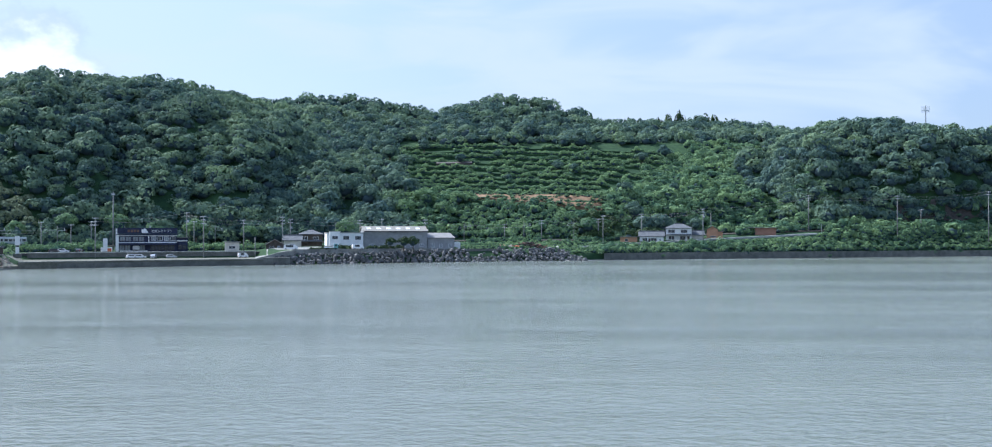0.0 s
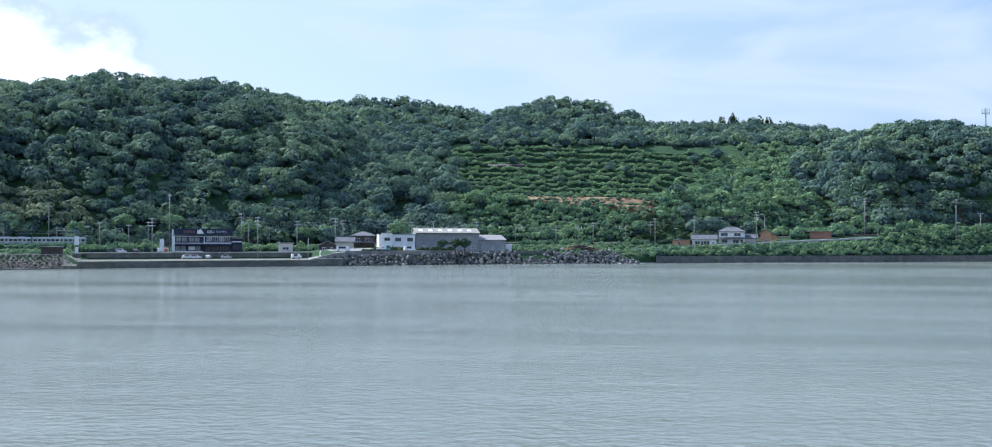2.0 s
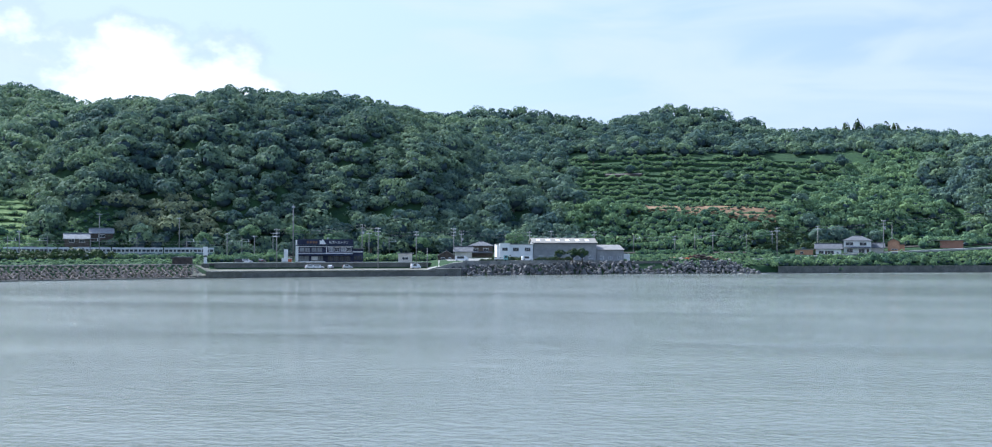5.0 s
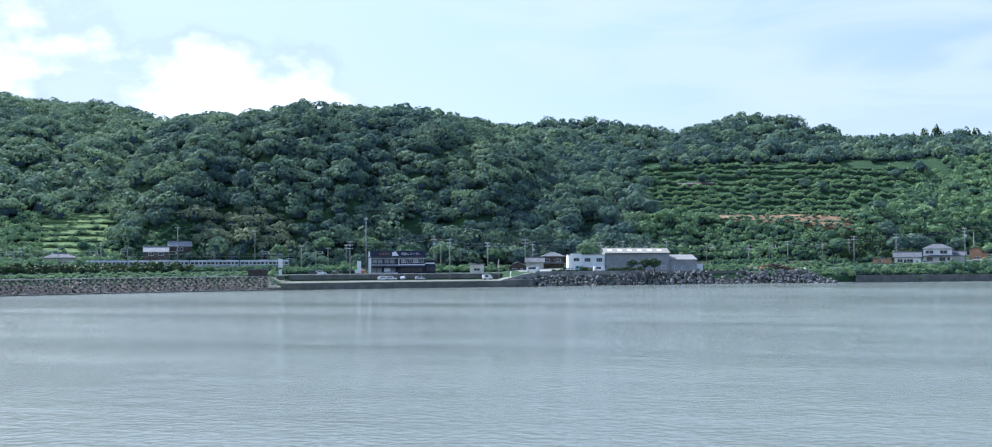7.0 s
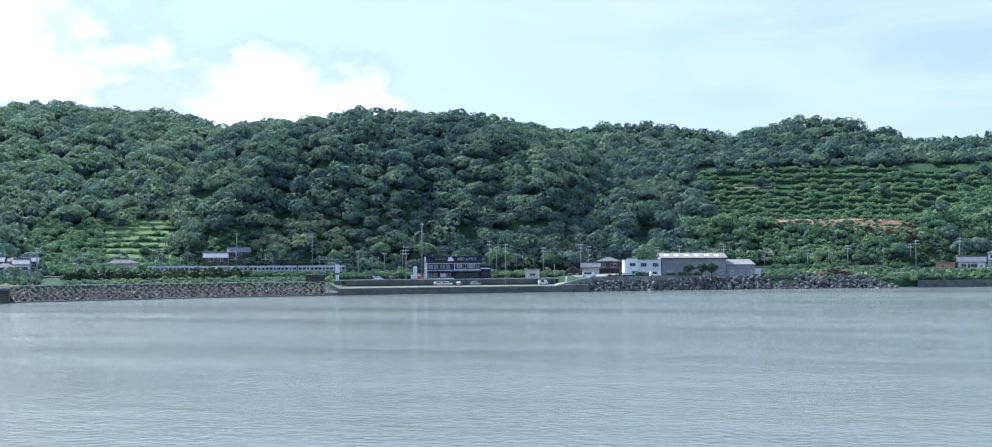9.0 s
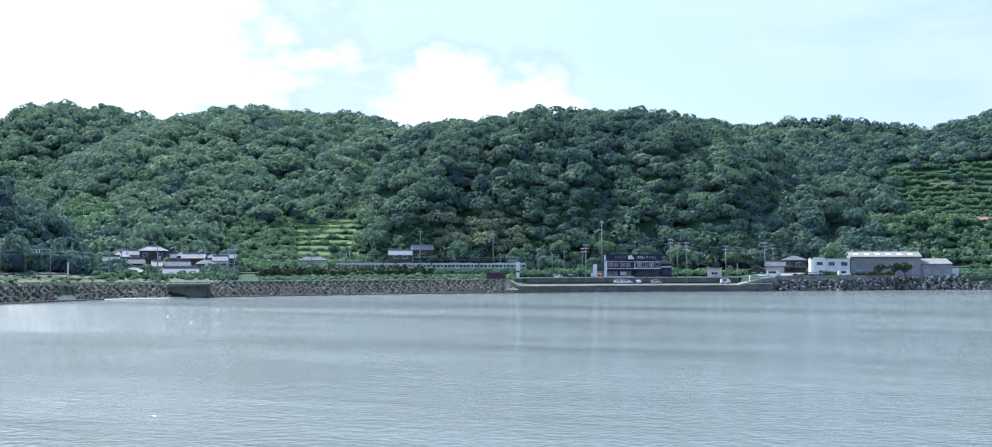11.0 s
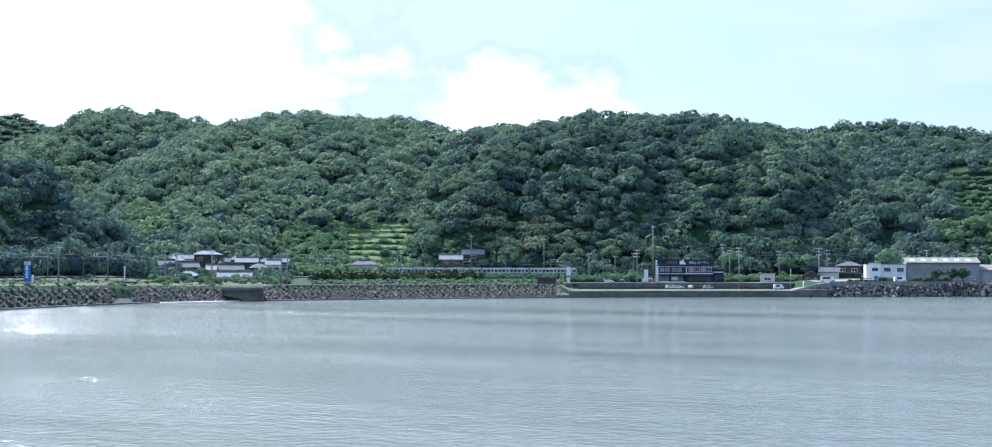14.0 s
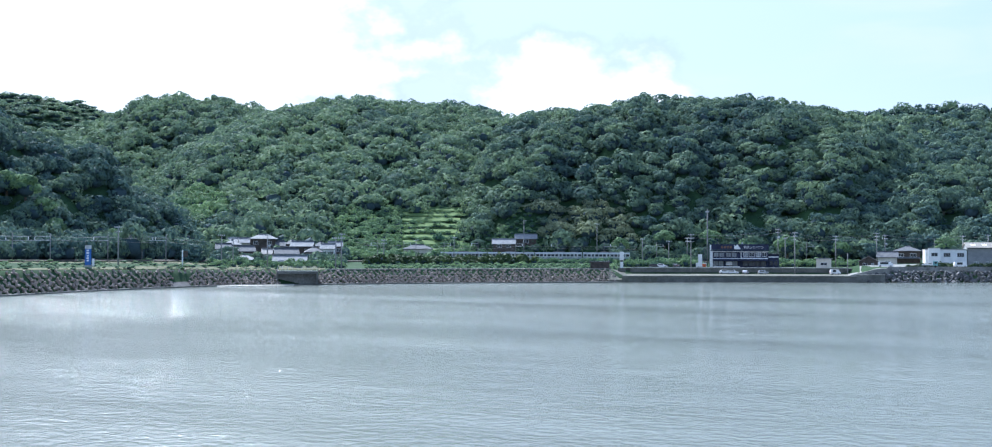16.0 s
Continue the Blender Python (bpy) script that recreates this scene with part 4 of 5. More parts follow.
def build_houses():
    for az, d, z, label, kw in (
        (-6.62, 516, 6.7, "small orange-walled outbuilding beside a bungalow", dict(w=7.5, d=5, h=2.7, roof="flat", wall=M_ORANGE, tiles=M_CONC, windows=((-1, 0.8, 1.4, 1.2),))),
        (-7.75, 520, 6.8, "white bungalow with a grey tiled roof above the lane", dict(w=10.6, d=7, h=3.2, roof="gable", tiles=M_TILE, rise=1.9, windows=((-3.0, 0.8, 2.2, 1.5), (1.0, 0.3, 2.6, 2.0), (3.8, 0.9, 1.0, 1.0)), door=-0.9)),
        (-9.08, 529, 7.7, "two-storey white house with a hipped grey tile roof", dict(w=11.5, d=8, h=5.9, roof="hip", tiles=M_TILE, rise=2.0, windows=((-3.3, 3.6, 3.2, 1.5), (2.4, 3.6, 3.0, 1.5), (-3.2, 0.6, 2.6, 1.7), (1.8, 0.2, 2.6, 2.0)), door=4.4, lean=11.2)),
        (-10.72, 540, 8.4, "narrow salmon-rendered shed with a steep gable", dict(w=5.0, d=6, h=4.6, roof="gable", wall=M_ORANGE, tiles=M_TILE, rise=1.4, axis="y", windows=((0.3, 1.0, 2.6, 0.6),))),
        (13.0, 446, 4.1, "small white flat-roofed hut by the quay road", dict(w=5.4, d=4.5, h=3.4, roof="flat", wall=M_CREAM, tiles=M_TILE_PALE, windows=((0, 1.0, 2.4, 1.1),))),
        (10.95, 444, 4.2, "low dark-walled hut with an old tiled gable roof", dict(w=6.6, d=6, h=2.5, roof="gable", wall=M_TIMBER, tiles=M_GREYROOF, rise=1.9, axis="y", windows=((-1.2, 0.7, 1.6, 1.2), (1.4, 0.7, 1.0, 1.2)))),
        (10.1, 457, 4.6, "grey-roofed cottage behind the quay", dict(w=6.8, d=7, h=3.8, roof="gable", wall=M_CREAM, tiles=M_TILE, rise=1.7, windows=((0, 1.0, 2.0, 1.2),))),
        (9.2, 468, 5.2, "dark two-storey house with a pale tiled roof", dict(w=9.2, d=8, h=5.6, roof="hip", wall=M_TIMBER, tiles=M_TILE, rise=1.7, windows=((-2.4, 3.2, 2.2, 1.3), (2.0, 3.2, 2.2, 1.3)), lean=9)),
    ):
        house(facing(az, d, z), label, **kw)
    # wing of the two-storey house and the orange shed's lower half
    house(facing(-9.98, 534, 7.7), "low tiled wing beside the two-storey house", w=5.5, d=6, h=2.9, roof="gable", wall=M_CREAM, tiles=M_TILE, rise=1.7)
    house(facing(-11.03, 541, 8.5), "low salmon-rendered lean-to beside the shed", w=3.4, d=5, h=3.4, roof="flat", wall=M_ORANGE, tiles=M_GREYROOF)
    e = thing("carport_shed", facing(-13.1, 557, 10.7), "flat red-brown shed with an open carport on posts", "shed")
    part("wall", boxes((-3.2, 6.5, -3, 3, -3.4, 3.0)), M_BROWN, e)
    part("roof", boxes((-7.6, 6.9, -3.6, 3.4, 3.0, 3.3), bevel=0.04), M_CONC, e)
    for x, y in ((-7.2, -3.2), (-7.2, 3.0)):
        part("post", boxes((x - 0.12, x + 0.12, y - 0.12, y + 0.12, -2, 3.0)), M_STEEL, e)
    # farmhouse on the wooded slope
    house(facing(28.6, 505, 10.9), "farmhouse with a bright pale tiled roof on the slope", w=9.5, d=7, h=2.3, roof="gable", wall=M_TIMBER, tiles=M_TILE_PALE, rise=1.9, windows=((-2, 0.6, 2.2, 1.4), (2, 0.6, 2.2, 1.4)))
    house(facing(27.5, 511, 13.0), "upper farmhouse wing with a pale roof among trees", w=9.0, d=6, h=2.6, roof="gable", wall=M_TIMBER, tiles=M_TILE_PALE, rise=1.7, windows=((0, 0.6, 2.6, 1.4),))
    house(facing(32.9, 500, 8.4), "single-storey house behind the railway hedge", w=12, d=7, h=2.4, roof="hip", wall=M_CREAM, tiles=M_TILE, rise=1.8)
    # village in the valley mouth
    g = "village houses"
    for az, d, z, w, h, rf, wall, tiles, lab in (
        (42.0, 430, 7.6, 7.5, 4.4, "hip", M_PLASTER, M_TILE_PALE, "two-storey village house with silver roof"),
        (41.2, 452, 9.0, 8.5, 3.8, "gable", M_CREAM, M_TILE_PALE, "white village house with a bright gable roof"),
        (40.5, 440, 8.3, 11.5, 6.0, "hip", M_TIMBER, M_TILE_PALE, "large dark hall under a silver hip roof"),
        (39.9, 440, 8.0, 7.0, 3.6, "gable", M_PLASTER, M_TILE, "cream cottage with grey tiles"),
        (39.4, 405, 5.6, 9.5, 3.2, "gable", M_WHITE, M_TILE, "long white-walled bungalow with a grey roof"),
        (38.6, 436, 7.6, 9.5, 3.9, "gable", M_TIMBER, M_TILE_PALE, "dark-walled house with a pale ridge roof"),
        (37.7, 445, 8.2, 6.5, 3.4, "hip", M_PLASTER, M_TILE, "cottage beside bright shrubs"),
        (37.0, 452, 8.4, 6.0, 3.2, "gable", M_TIMBER, M_TILE_PALE, "small dark shed house with a pale roof"),
        (41.4, 392, 5.2, 8.5, 1.6, "hip", M_TIMBER, M_TILE_PALE, "low pavilion with a white pyramid roof"),
        (39.2, 390, 5.0, 13.0, 1.4, "gable", M_TIMBER, M_TILE_PALE, "low boat shed with a white sheet roof"),
        (40.15, 412, 6.0, 6.5, 2.7, "gable", M_PLASTER, M_GREYROOF, "low cottage with a rusty grey roof"),
        (41.35, 415, 6.2, 6.5, 3.4, "gable", M_TIMBER, M_TILE, "dark timber cottage with grey tiles"),
        (38.05, 420, 6.6, 6.5, 2.9, "hip", M_PLASTER, M_TILE, "cream cottage with a hipped grey roof"),
        (37.35, 430, 7.0, 6.0, 3.6, "gable", M_WHITE, M_TILE_PALE, "white two-storey cottage with a pale roof"),
        (39.1, 452, 8.8, 7.5, 3.6, "hip", M_TIMBER, M_TILE, "dark house with a hipped tile roof"),
        (41.8, 462, 9.6, 7.0, 3.4, "gable", M_PLASTER, M_TILE_PALE, "upper cottage with a pale gable roof"),
        (42.4, 408, 6.0, 5.5, 4.4, "gable", M_PLASTER, M_TILE, "narrow two-storey cream house"),
    ):
        house(facing(az, d, z, (az * 37) % 17 - 8), lab + " in the valley village", w * 0.8, 6, h, rf, wall, tiles, 1.6, ((-w * 0.22, max(0.5, h - 2.2), 1.7, 1.2), (w * 0.22, max(0.5, h - 2.2), 1.7, 1.2)), group=g)
    strip("village_wall", 37.6, 42.4, 62, 62.6, 3.0, 6.2, M_CONC_DARK, "grey concrete retaining wall below the village", "wall")


def build_sluice():
    e = thing("sluice_bridge", facing(38.85, 333.5, 3.9), "concrete stream-mouth bridge with a dark opening in the bank", "bridge")
    part("deck", boxes((-5.8, 5.8, -1.2, 4, -0.2, 0.15), bevel=0.05), M_CONC, e)
    part("beam", boxes((-5.4, 5.4, -1.5, -1.0, -0.7, -0.2)), M_CONC_DARK, e)
    for x in (-5.7, 5.7):
        part("abutment", boxes((x - 0.3, x + 0.3, -1.0, 4, -5.5, -0.2)), M_CONC_DARK, e)
    part("back_wall", boxes((-5.4, 5.4, 1.2, 4.0, -5.5, -0.2)), M_CONC, e)
    for k in range(9):
        part("rail_post", boxes((-5.6 + k * 1.4 - 0.05, -5.6 + k * 1.4 + 0.05, -1.1, -1.0, 0.35, 1.3)), M_STEEL, e)
    part("hand_rail", boxes((-5.7, 5.7, -1.12, -0.98, 1.25, 1.35)), M_STEEL, e)


# ---- railway ----
def build_train():
    az0, length, count, d, zr = 22.3, 19.5, 4, 482.0, 5.9
    first = None
    pitch = math.degrees(20.0 / d)
    for k in range(count):
        m = facing(az0 + pitch * (k + 0.5), d, zr)
        if first is not None:
            copy_thing(first, m)
            continue
        e = first = thing("train_car", m, "silver-white commuter train car with a dark window band", "train car", "cars of the train")
        part("body", prism([(-1.4, 0.95), (1.4, 0.95), (1.45, 1.3), (1.42, 3.2), (1.05, 3.62), (-1.05, 3.62), (-1.42, 3.2), (-1.45, 1.3)], -length / 2, length / 2, "x"), M_TRAIN, e)
        part("band", boxes((-length / 2 + 0.1, length / 2 - 0.1, -1.475, -1.40, 1.15, 1.45)), M_TRAINBAND, e, "dark green stripe")
        for q in range(12):
            x = -length / 2 + 1.0 + q * 1.6
            if q in (2, 6, 10):
                dr = part("door", boxes((x - 0.6, x + 0.6, -1.49, -1.40, 1.2, 3.0)), M_TRAIN, e)
                part("pane", boxes((x - 0.4, x + 0.4, -1.51, -1.48, 1.95, 2.85)), M_GLASS, dr)
            else:
                part("window", boxes((x - 0.62, x + 0.62, -1.485, -1.40, 1.95, 2.85)), M_GLASS, e)
        part("roof_unit", boxes((-2.4, 2.4, -0.9, 0.9, 3.6, 3.95), bevel=0.08), M_GREYROOF, e)
        part("roof_unit", boxes((5.2, 7.4, -0.8, 0.8, 3.6, 3.85), bevel=0.08), M_GREYROOF, e)
        part("underframe", boxes((-4.5, 4.5, -1.2, 1.2, 0.35, 0.95)), M_DARKSTEEL, e)
        for x in (-6.8, 6.8):
            b = part("bogie", boxes((x - 1.5, x + 1.5, -1.15, 1.15, 0.35, 0.8)), M_DARKSTEEL, e)
            for dx in (-1.05, 1.05):
                bm = bmesh.new()
                bmesh.ops.create_cone(bm, cap_ends=True, segments=14, radius1=0.42, radius2=0.42, depth=2.3,
                                      matrix=Matrix.Translation((x + dx, 0, 0.42)) @ Matrix.Rotation(math.pi / 2, 4, "X"))
                part("wheel", bm, M_DARKSTEEL, b)


def build_viaduct():
    e = thing("rail_girder_bridge", facing(25.0, 480, 5.9), "dark plate-girder railway bridge over a side road", "bridge")
    part("girder", boxes((-15.5, 13.5, -3.0, -2.6, -1.3, 0.1), (-15.5, 13.5, -3.15, -2.45, -1.4, -1.25), (-15.5, 13.5, -3.15, -2.45, 0.0, 0.12)), M_DARKSTEEL, e)
    part("deck", boxes((-15.5, 13.5, -2.6, 3.0, -0.3, 0.05)), M_ROCK, e)
    for x in (-15, -8, -0.5, 7):
        part("pier", boxes((x - 0.5, x + 0.5, -2.6, 2.6, -4.5, -0.3)), M_CONC, e)
    part("abutment", boxes((8.5, 15.5, -3.4, 3.0, -4.5, -0.2)), M_BROWN, e, "brown brick abutment")
    for k in range(16):
        x = -15.2 + k * 1.9
        part("rail_post", boxes((x - 0.04, x + 0.04, -2.95, -2.87, 0.1, 1.1)), M_STEEL, e)
    part("hand_rail", boxes((-15.4, 13.4, -2.97, -2.85, 1.05, 1.15)), M_STEEL, e)


def catenary_mast(m, height=8.5, arm=4.6, side=1):
    e = thing("catenary_mast", m, "grey railway catenary mast with a bracket arm", "mast", "masts of the railway")
    part("shaft", tube(0.16, 0.11, -1.5, height), M_POLE, e, smooth_faces=True)
    a = part("bracket", boxes((min(0, side * arm), max(0, side * arm), -0.06, 0.06, height - 1.9, height - 1.75),
                              (min(0, side * arm * 0.8), max(0, side * arm * 0.8), -0.05, 0.05, height - 0.9, height - 0.78)), M_STEEL, e)
    part("insulator", tube(0.12, 0.12, height - 1.75, height - 0.9, 8, side * arm * 0.8), M_WHITE, a)
    return e


# ---- poles and wires ----
def utility_pole(m, height, arms=2, can=False, label="concrete utility pole with crossarms and insulators"):
    e = thing("utility_pole", m, label, "utility pole", "poles along the coast")
    part("shaft", tube(0.24, 0.14, -2.5, height, 10), M_POLE, e, smooth_faces=True)
    for k in range(arms):
        z = height - 0.45 - k * 1.25
        a = part("crossarm", boxes((-1.05, 1.05, -0.22, -0.12, z, z + 0.12)), M_STEEL, e)
        for x in (-0.9, -0.3, 0.3, 0.9):
            part("insulator", tube(0.09, 0.06, z + 0.12, z + 0.42, 8, x, -0.17), M_WHITE, a)
    if can:
        part("transformer", tube(0.34, 0.34, height - 4.2, height - 3.2, 12, 0.55), M_STEEL, e, "grey transformer can", True)
    return e


def wire(p, q, sag, r=0.035):
    cu = bpy.data.curves.new("wire", "CURVE")
    cu.dimensions, cu.bevel_depth, cu.bevel_resolution = "3D", r, 0
    sp = cu.splines.new("POLY")
    sp.points.add(12)
    for k in range(13):
        f = k / 12
        v = p.lerp(q, f)
        sp.points[k].co = (v.x, v.y, v.z - sag * 4 * f * (1 - f), 1)
    ob = new("wire", cu)
    bpy.context.view_layer.update()
    me = bpy.data.meshes.new_from_object(ob.evaluated_get(bpy.context.evaluated_depsgraph_get()))
    bpy.data.objects.remove(ob)
    me.materials.append(M_POLE)
    return tagged(new("overhead_wire", me), "thin overhead line strung between poles", "wire", "overhead wires")


def build_poles():
    # bearing, distance, angular height of the top, crossarms, transformer
    rows = ((21.7, 452, 0.66, 1, 0), (19.32, 424, 0.88, 3, 0), (19.5, 470, 0.70, 2, 0), (15.14, 462, 1.15, 2, 1), (14.8, 466, 0.72, 1, 0), (14.35, 430, 0.98, 3, 0),
            (12.45, 452, 0.80, 2, 0), (10.58, 455, 0.95, 3, 0), (10.2, 466, 0.85, 2, 1), (6.78, 482, 0.80, 2, 0), (5.7, 486, 0.85, 1, 0),
            (3.55, 486, 0.82, 2, 0), (-0.43, 500, 0.60, 2, 0), (-2.28, 512, 0.80, 2, 0), (-5.12, 520, 0.86, 2, 0), (-5.35, 505, 1.02, 2, 0),
            (-7.26, 528, 1.1, 2, 0), (-10.27, 520, 1.35, 3, 1), (-10.65, 545, 1.15, 0, 0), (-15.3, 572, 1.98, 3, 0), (-19.35, 590, 1.90, 2, 0),
            (-20.4, 605, 1.25, 1, 0), (-23.32, 620, 2.05, 2, 0), (47.28, 318, 1.12, 2, 0), (42.5, 352, 0.75, 1, 0), (41.95, 362, 0.65, 1, 0), (40.3, 352, 0.78, 1, 1),
            (36.98, 352, 0.65, 1, 0), (36.7, 358, 0.85, 2, 0), (34.6, 440, 0.55, 2, 0), (33.0, 470, 0.55, 1, 0), (31.1, 452, 0.70, 1, 0), (27.6, 470, 1.55, 1, 0),
            (23.95, 500, 1.4, 1, 0), (20.4, 450, 0.55, 1, 0), (11.9, 440, -0.05, 0, 0))
    for az, d, top, arms, can in rows:
        p = at(az, d)
        zt = 10 + d * math.tan(radians(top))
        utility_pole(facing(az, d, p.z, (az * 53) % 50 - 25), zt - p.z, arms, bool(can))
    order = sorted((r for r in rows if r[3] >= 2), key=lambda r: r[0])
    for a, b in zip(order, order[1:]):
        if abs(a[0] - b[0]) > 6.5:
            continue
        for dz, off in ((-0.1, 0.0), (-1.3, 0.6)):
            wire(at(a[0], a[1] + off, 10 + a[1] * math.tan(radians(a[2])) + dz), at(b[0], b[1] + off, 10 + b[1] * math.tan(radians(b[2])) + dz), 0.8 + abs(a[0] - b[0]) * 0.15)
    e = thing("tall_mast", facing(18.52, 452, 4.3), "tall slim pale steel lighting mast behind the restaurant", "mast")
    part("shaft", tube(0.30, 0.18, -1, 22.2, 12), M_POLE, e, smooth_faces=True)
    part("head", boxes((-0.7, 0.7, -0.25, 0.25, 21.0, 21.6)), M_STEEL, e)
    e = thing("hilltop_mast", facing(-20.62, 700), "grey steel communication mast on the wooded hilltop", "mast")
    z0 = ground(-20.62, 700)
    h = 10 + 700 * math.tan(radians(6.1)) - z0
    part("shaft", tube(0.45, 0.3, -1, h, 8), M_STEEL, e)
    part("platform", boxes((-2.1, 2.1, -0.5, 0.5, h - 3.2, h - 2.9)), M_STEEL, e)
    for x in (-1.9, -0.8, 0.8, 1.9):
        part("antenna", boxes((x - 0.2, x + 0.2, -0.6, -0.3, h - 4.0, h - 0.6)), M_WHITE, e)
    e = thing("street_lamp", facing(-15.9, 566), "curved grey street lamp on the climbing lane", "street lamp")
    part("pole", tube(0.13, 0.09, -0.5, 5.2, 8), M_STEEL, e)
    part("arm", boxes((-1.0, 0.1, -0.06, 0.06, 5.1, 5.25)), M_STEEL, e)
    part("lamp_head", boxes((-1.5, -0.8, -0.15, 0.15, 4.95, 5.15), bevel=0.03), M_WHITE, e)
    for az, side in ((51.93, 1), (50.3, -1), (47.75, -1), (46.2, 1), (45.1, -1), (52.9, 1)):
        d = rail_s(az) + (-3.6 if side < 0 else 4.0)
        catenary_mast(facing(az, d, None, 0), 10 + d * math.tan(radians(0.74)) - ground(az, d), 4.6, side)
    for az in (34.9, 33.6, 31.6, 29.9, 28.0, 25.9, 23.6, 21.0, 18.0, 13.8, 8.0, 1.6, -1.4, -3.9):
        d = rail_s(az) + 4.2
        catenary_mast(facing(az, d), 8.2, 3.4, -1 if int(az * 10) % 2 else 1)
    for a, b in ((53.5, 50.3), (50.3, 47.75), (47.75, 45.1), (45.1, 42.5), (36, 33.6), (33.6, 29.9), (29.9, 25.9), (25.9, 21.0)):
        for dz in (5.6, 6.6):
            wire(at(a, rail_s(a), ground(a, rail_s(a)) + dz), at(b, rail_s(b), ground(b, rail_s(b)) + dz), 0.25)


# ---- vehicles ----
def car(m, paint, label, van=False, length=4.0):
    e = thing("car", m, label, "car", "parked cars")
    h = 1.85 if van else 1.45
    L = length / 2
    if van:
        prof = [(-L, 0.3), (L, 0.3), (L, 0.95), (L - 0.25, 1.1), (L - 0.75, h), (-L + 0.1, h), (-L, 1.2)]
    else:
        prof = [(-L, 0.3), (L, 0.3), (L, 0.75), (L - 0.9, 0.92), (L - 1.5, h), (-L + 0.7, h), (-L + 0.05, 0.95)]
    bm = prism(prof, -0.8, 0.8, "y")
    bmesh.ops.bevel(bm, geom=bm.edges[:], offset=0.06, segments=1, affect="EDGES")
    part("body", bm, paint, e)
    for y in (-0.82, 0.80):
        part("side_glass", boxes((-L + 0.75, L - 1.6, y, y + 0.02, 0.95, h - 0.12)), M_GLASS, e)
    part("windscreen", prism([(L - (0.70 if van else 1.42), h - 0.1), (L - (0.28 if van else 0.95), 1.12 if van else 0.95), (L - (0.25 if van else 0.92), 1.12 if van else 0.95), (L - (0.66 if van else 1.38), h - 0.1)], -0.68, 0.68, "y"), M_GLASS, e)
    for x in (-L + 0.75, L - 0.75):
        for y in (-0.72, 0.72):
            bm = bmesh.new()
            rot = Matrix.Translation((x, y, 0.31)) @ Matrix.Rotation(math.pi / 2, 4, "X")
            bmesh.ops.create_cone(bm, cap_ends=True, segments=16, radius1=0.31, radius2=0.31, depth=0.22, matrix=rot)
            w = part("wheel", bm, M_TYRE, e)
            bm = bmesh.new()
            bmesh.ops.create_cone(bm, cap_ends=True, segments=12, radius1=0.19, radius2=0.19, depth=0.24, matrix=rot)
            part("rim", bm, M_STEEL, w)
    for y in (-0.58, 0.58):
        part("headlight", boxes((L - 0.05, L + 0.02, y - 0.16, y + 0.16, 0.6, 0.74)), M_LAMP, e)
        part("tail_light", boxes((-L - 0.02, -L + 0.05, y - 0.12, y + 0.12, 0.7, 0.9)), M_TAIL, e)
    return e


def build_cars():
    for az, d, z, paint, label, van, L, turn in (
        (17.66, 425, 1.97, M_CAR_WHITE, "white compact car parked on the quay apron", False, 4.2, 10),
        (17.30, 425, 1.97, M_CAR_WHITE, "white estate car parked on the quay apron", False, 4.4, -5),
        (16.68, 425, 1.97, M_CAR_SILVER, "silver car parked nose-on on the quay apron", False, 4.2, 80),
        (15.85, 427, 1.97, M_CAR_SILVER, "pale silver hatchback parked by the quay wall", False, 3.8, 5),
        (12.48, 430, 1.97, M_CAR_WHITE, "small white van standing on the quay", True, 3.6, 15),
        (10.18, 414, 5.0, M_CAR_WHITE, "white minibus beside the yard wall", True, 5.0, 0),
        (20.75, 427, 4.07, M_CAR_WHITE, "white car on the coast road", False, 4.2, 0),
        (21.1, 427, 4.07, M_CAR_DARK, "dark car on the coast road", False, 4.2, 0),
        (20.0, 429, 4.07, M_CAR_DARK, "dark hatchback parked by the restaurant", False, 4.0, 70),
        (6.9, 424, 5.0, M_CAR_WHITE, "white pickup in the warehouse yard", True, 4.2, 20),
    ):
        car(facing(az, d, z, turn), paint, label, van, L)
    e = thing("truck", facing(8.2, 415, 5.0), "small teal flatbed truck in the warehouse yard", "truck")
    part("cab", boxes((0.9, 2.4, -0.9, 0.9, 0.5, 2.2), bevel=0.1), M_CAR_GREEN, e)
    part("bed", boxes((-2.6, 0.85, -0.95, 0.95, 0.75, 1.15)), M_CAR_WHITE, e, "white flatbed with low sides")
    part("windscreen", boxes((2.38, 2.43, -0.75, 0.75, 1.3, 1.95)), M_GLASS, e)
    part("side_window", boxes((1.3, 2.1, -0.92, -0.88, 1.3, 1.95)), M_GLASS, e)
    for x in (-1.7, 1.6):
        for y in (-0.8, 0.8):
            bm = bmesh.new()
            bmesh.ops.create_cone(bm, cap_ends=True, segments=14, radius1=0.36, radius2=0.36, depth=0.25, matrix=Matrix.Translation((x, y, 0.36)) @ Matrix.Rotation(math.pi / 2, 4, "X"))
            part("wheel", bm, M_TYRE, e)


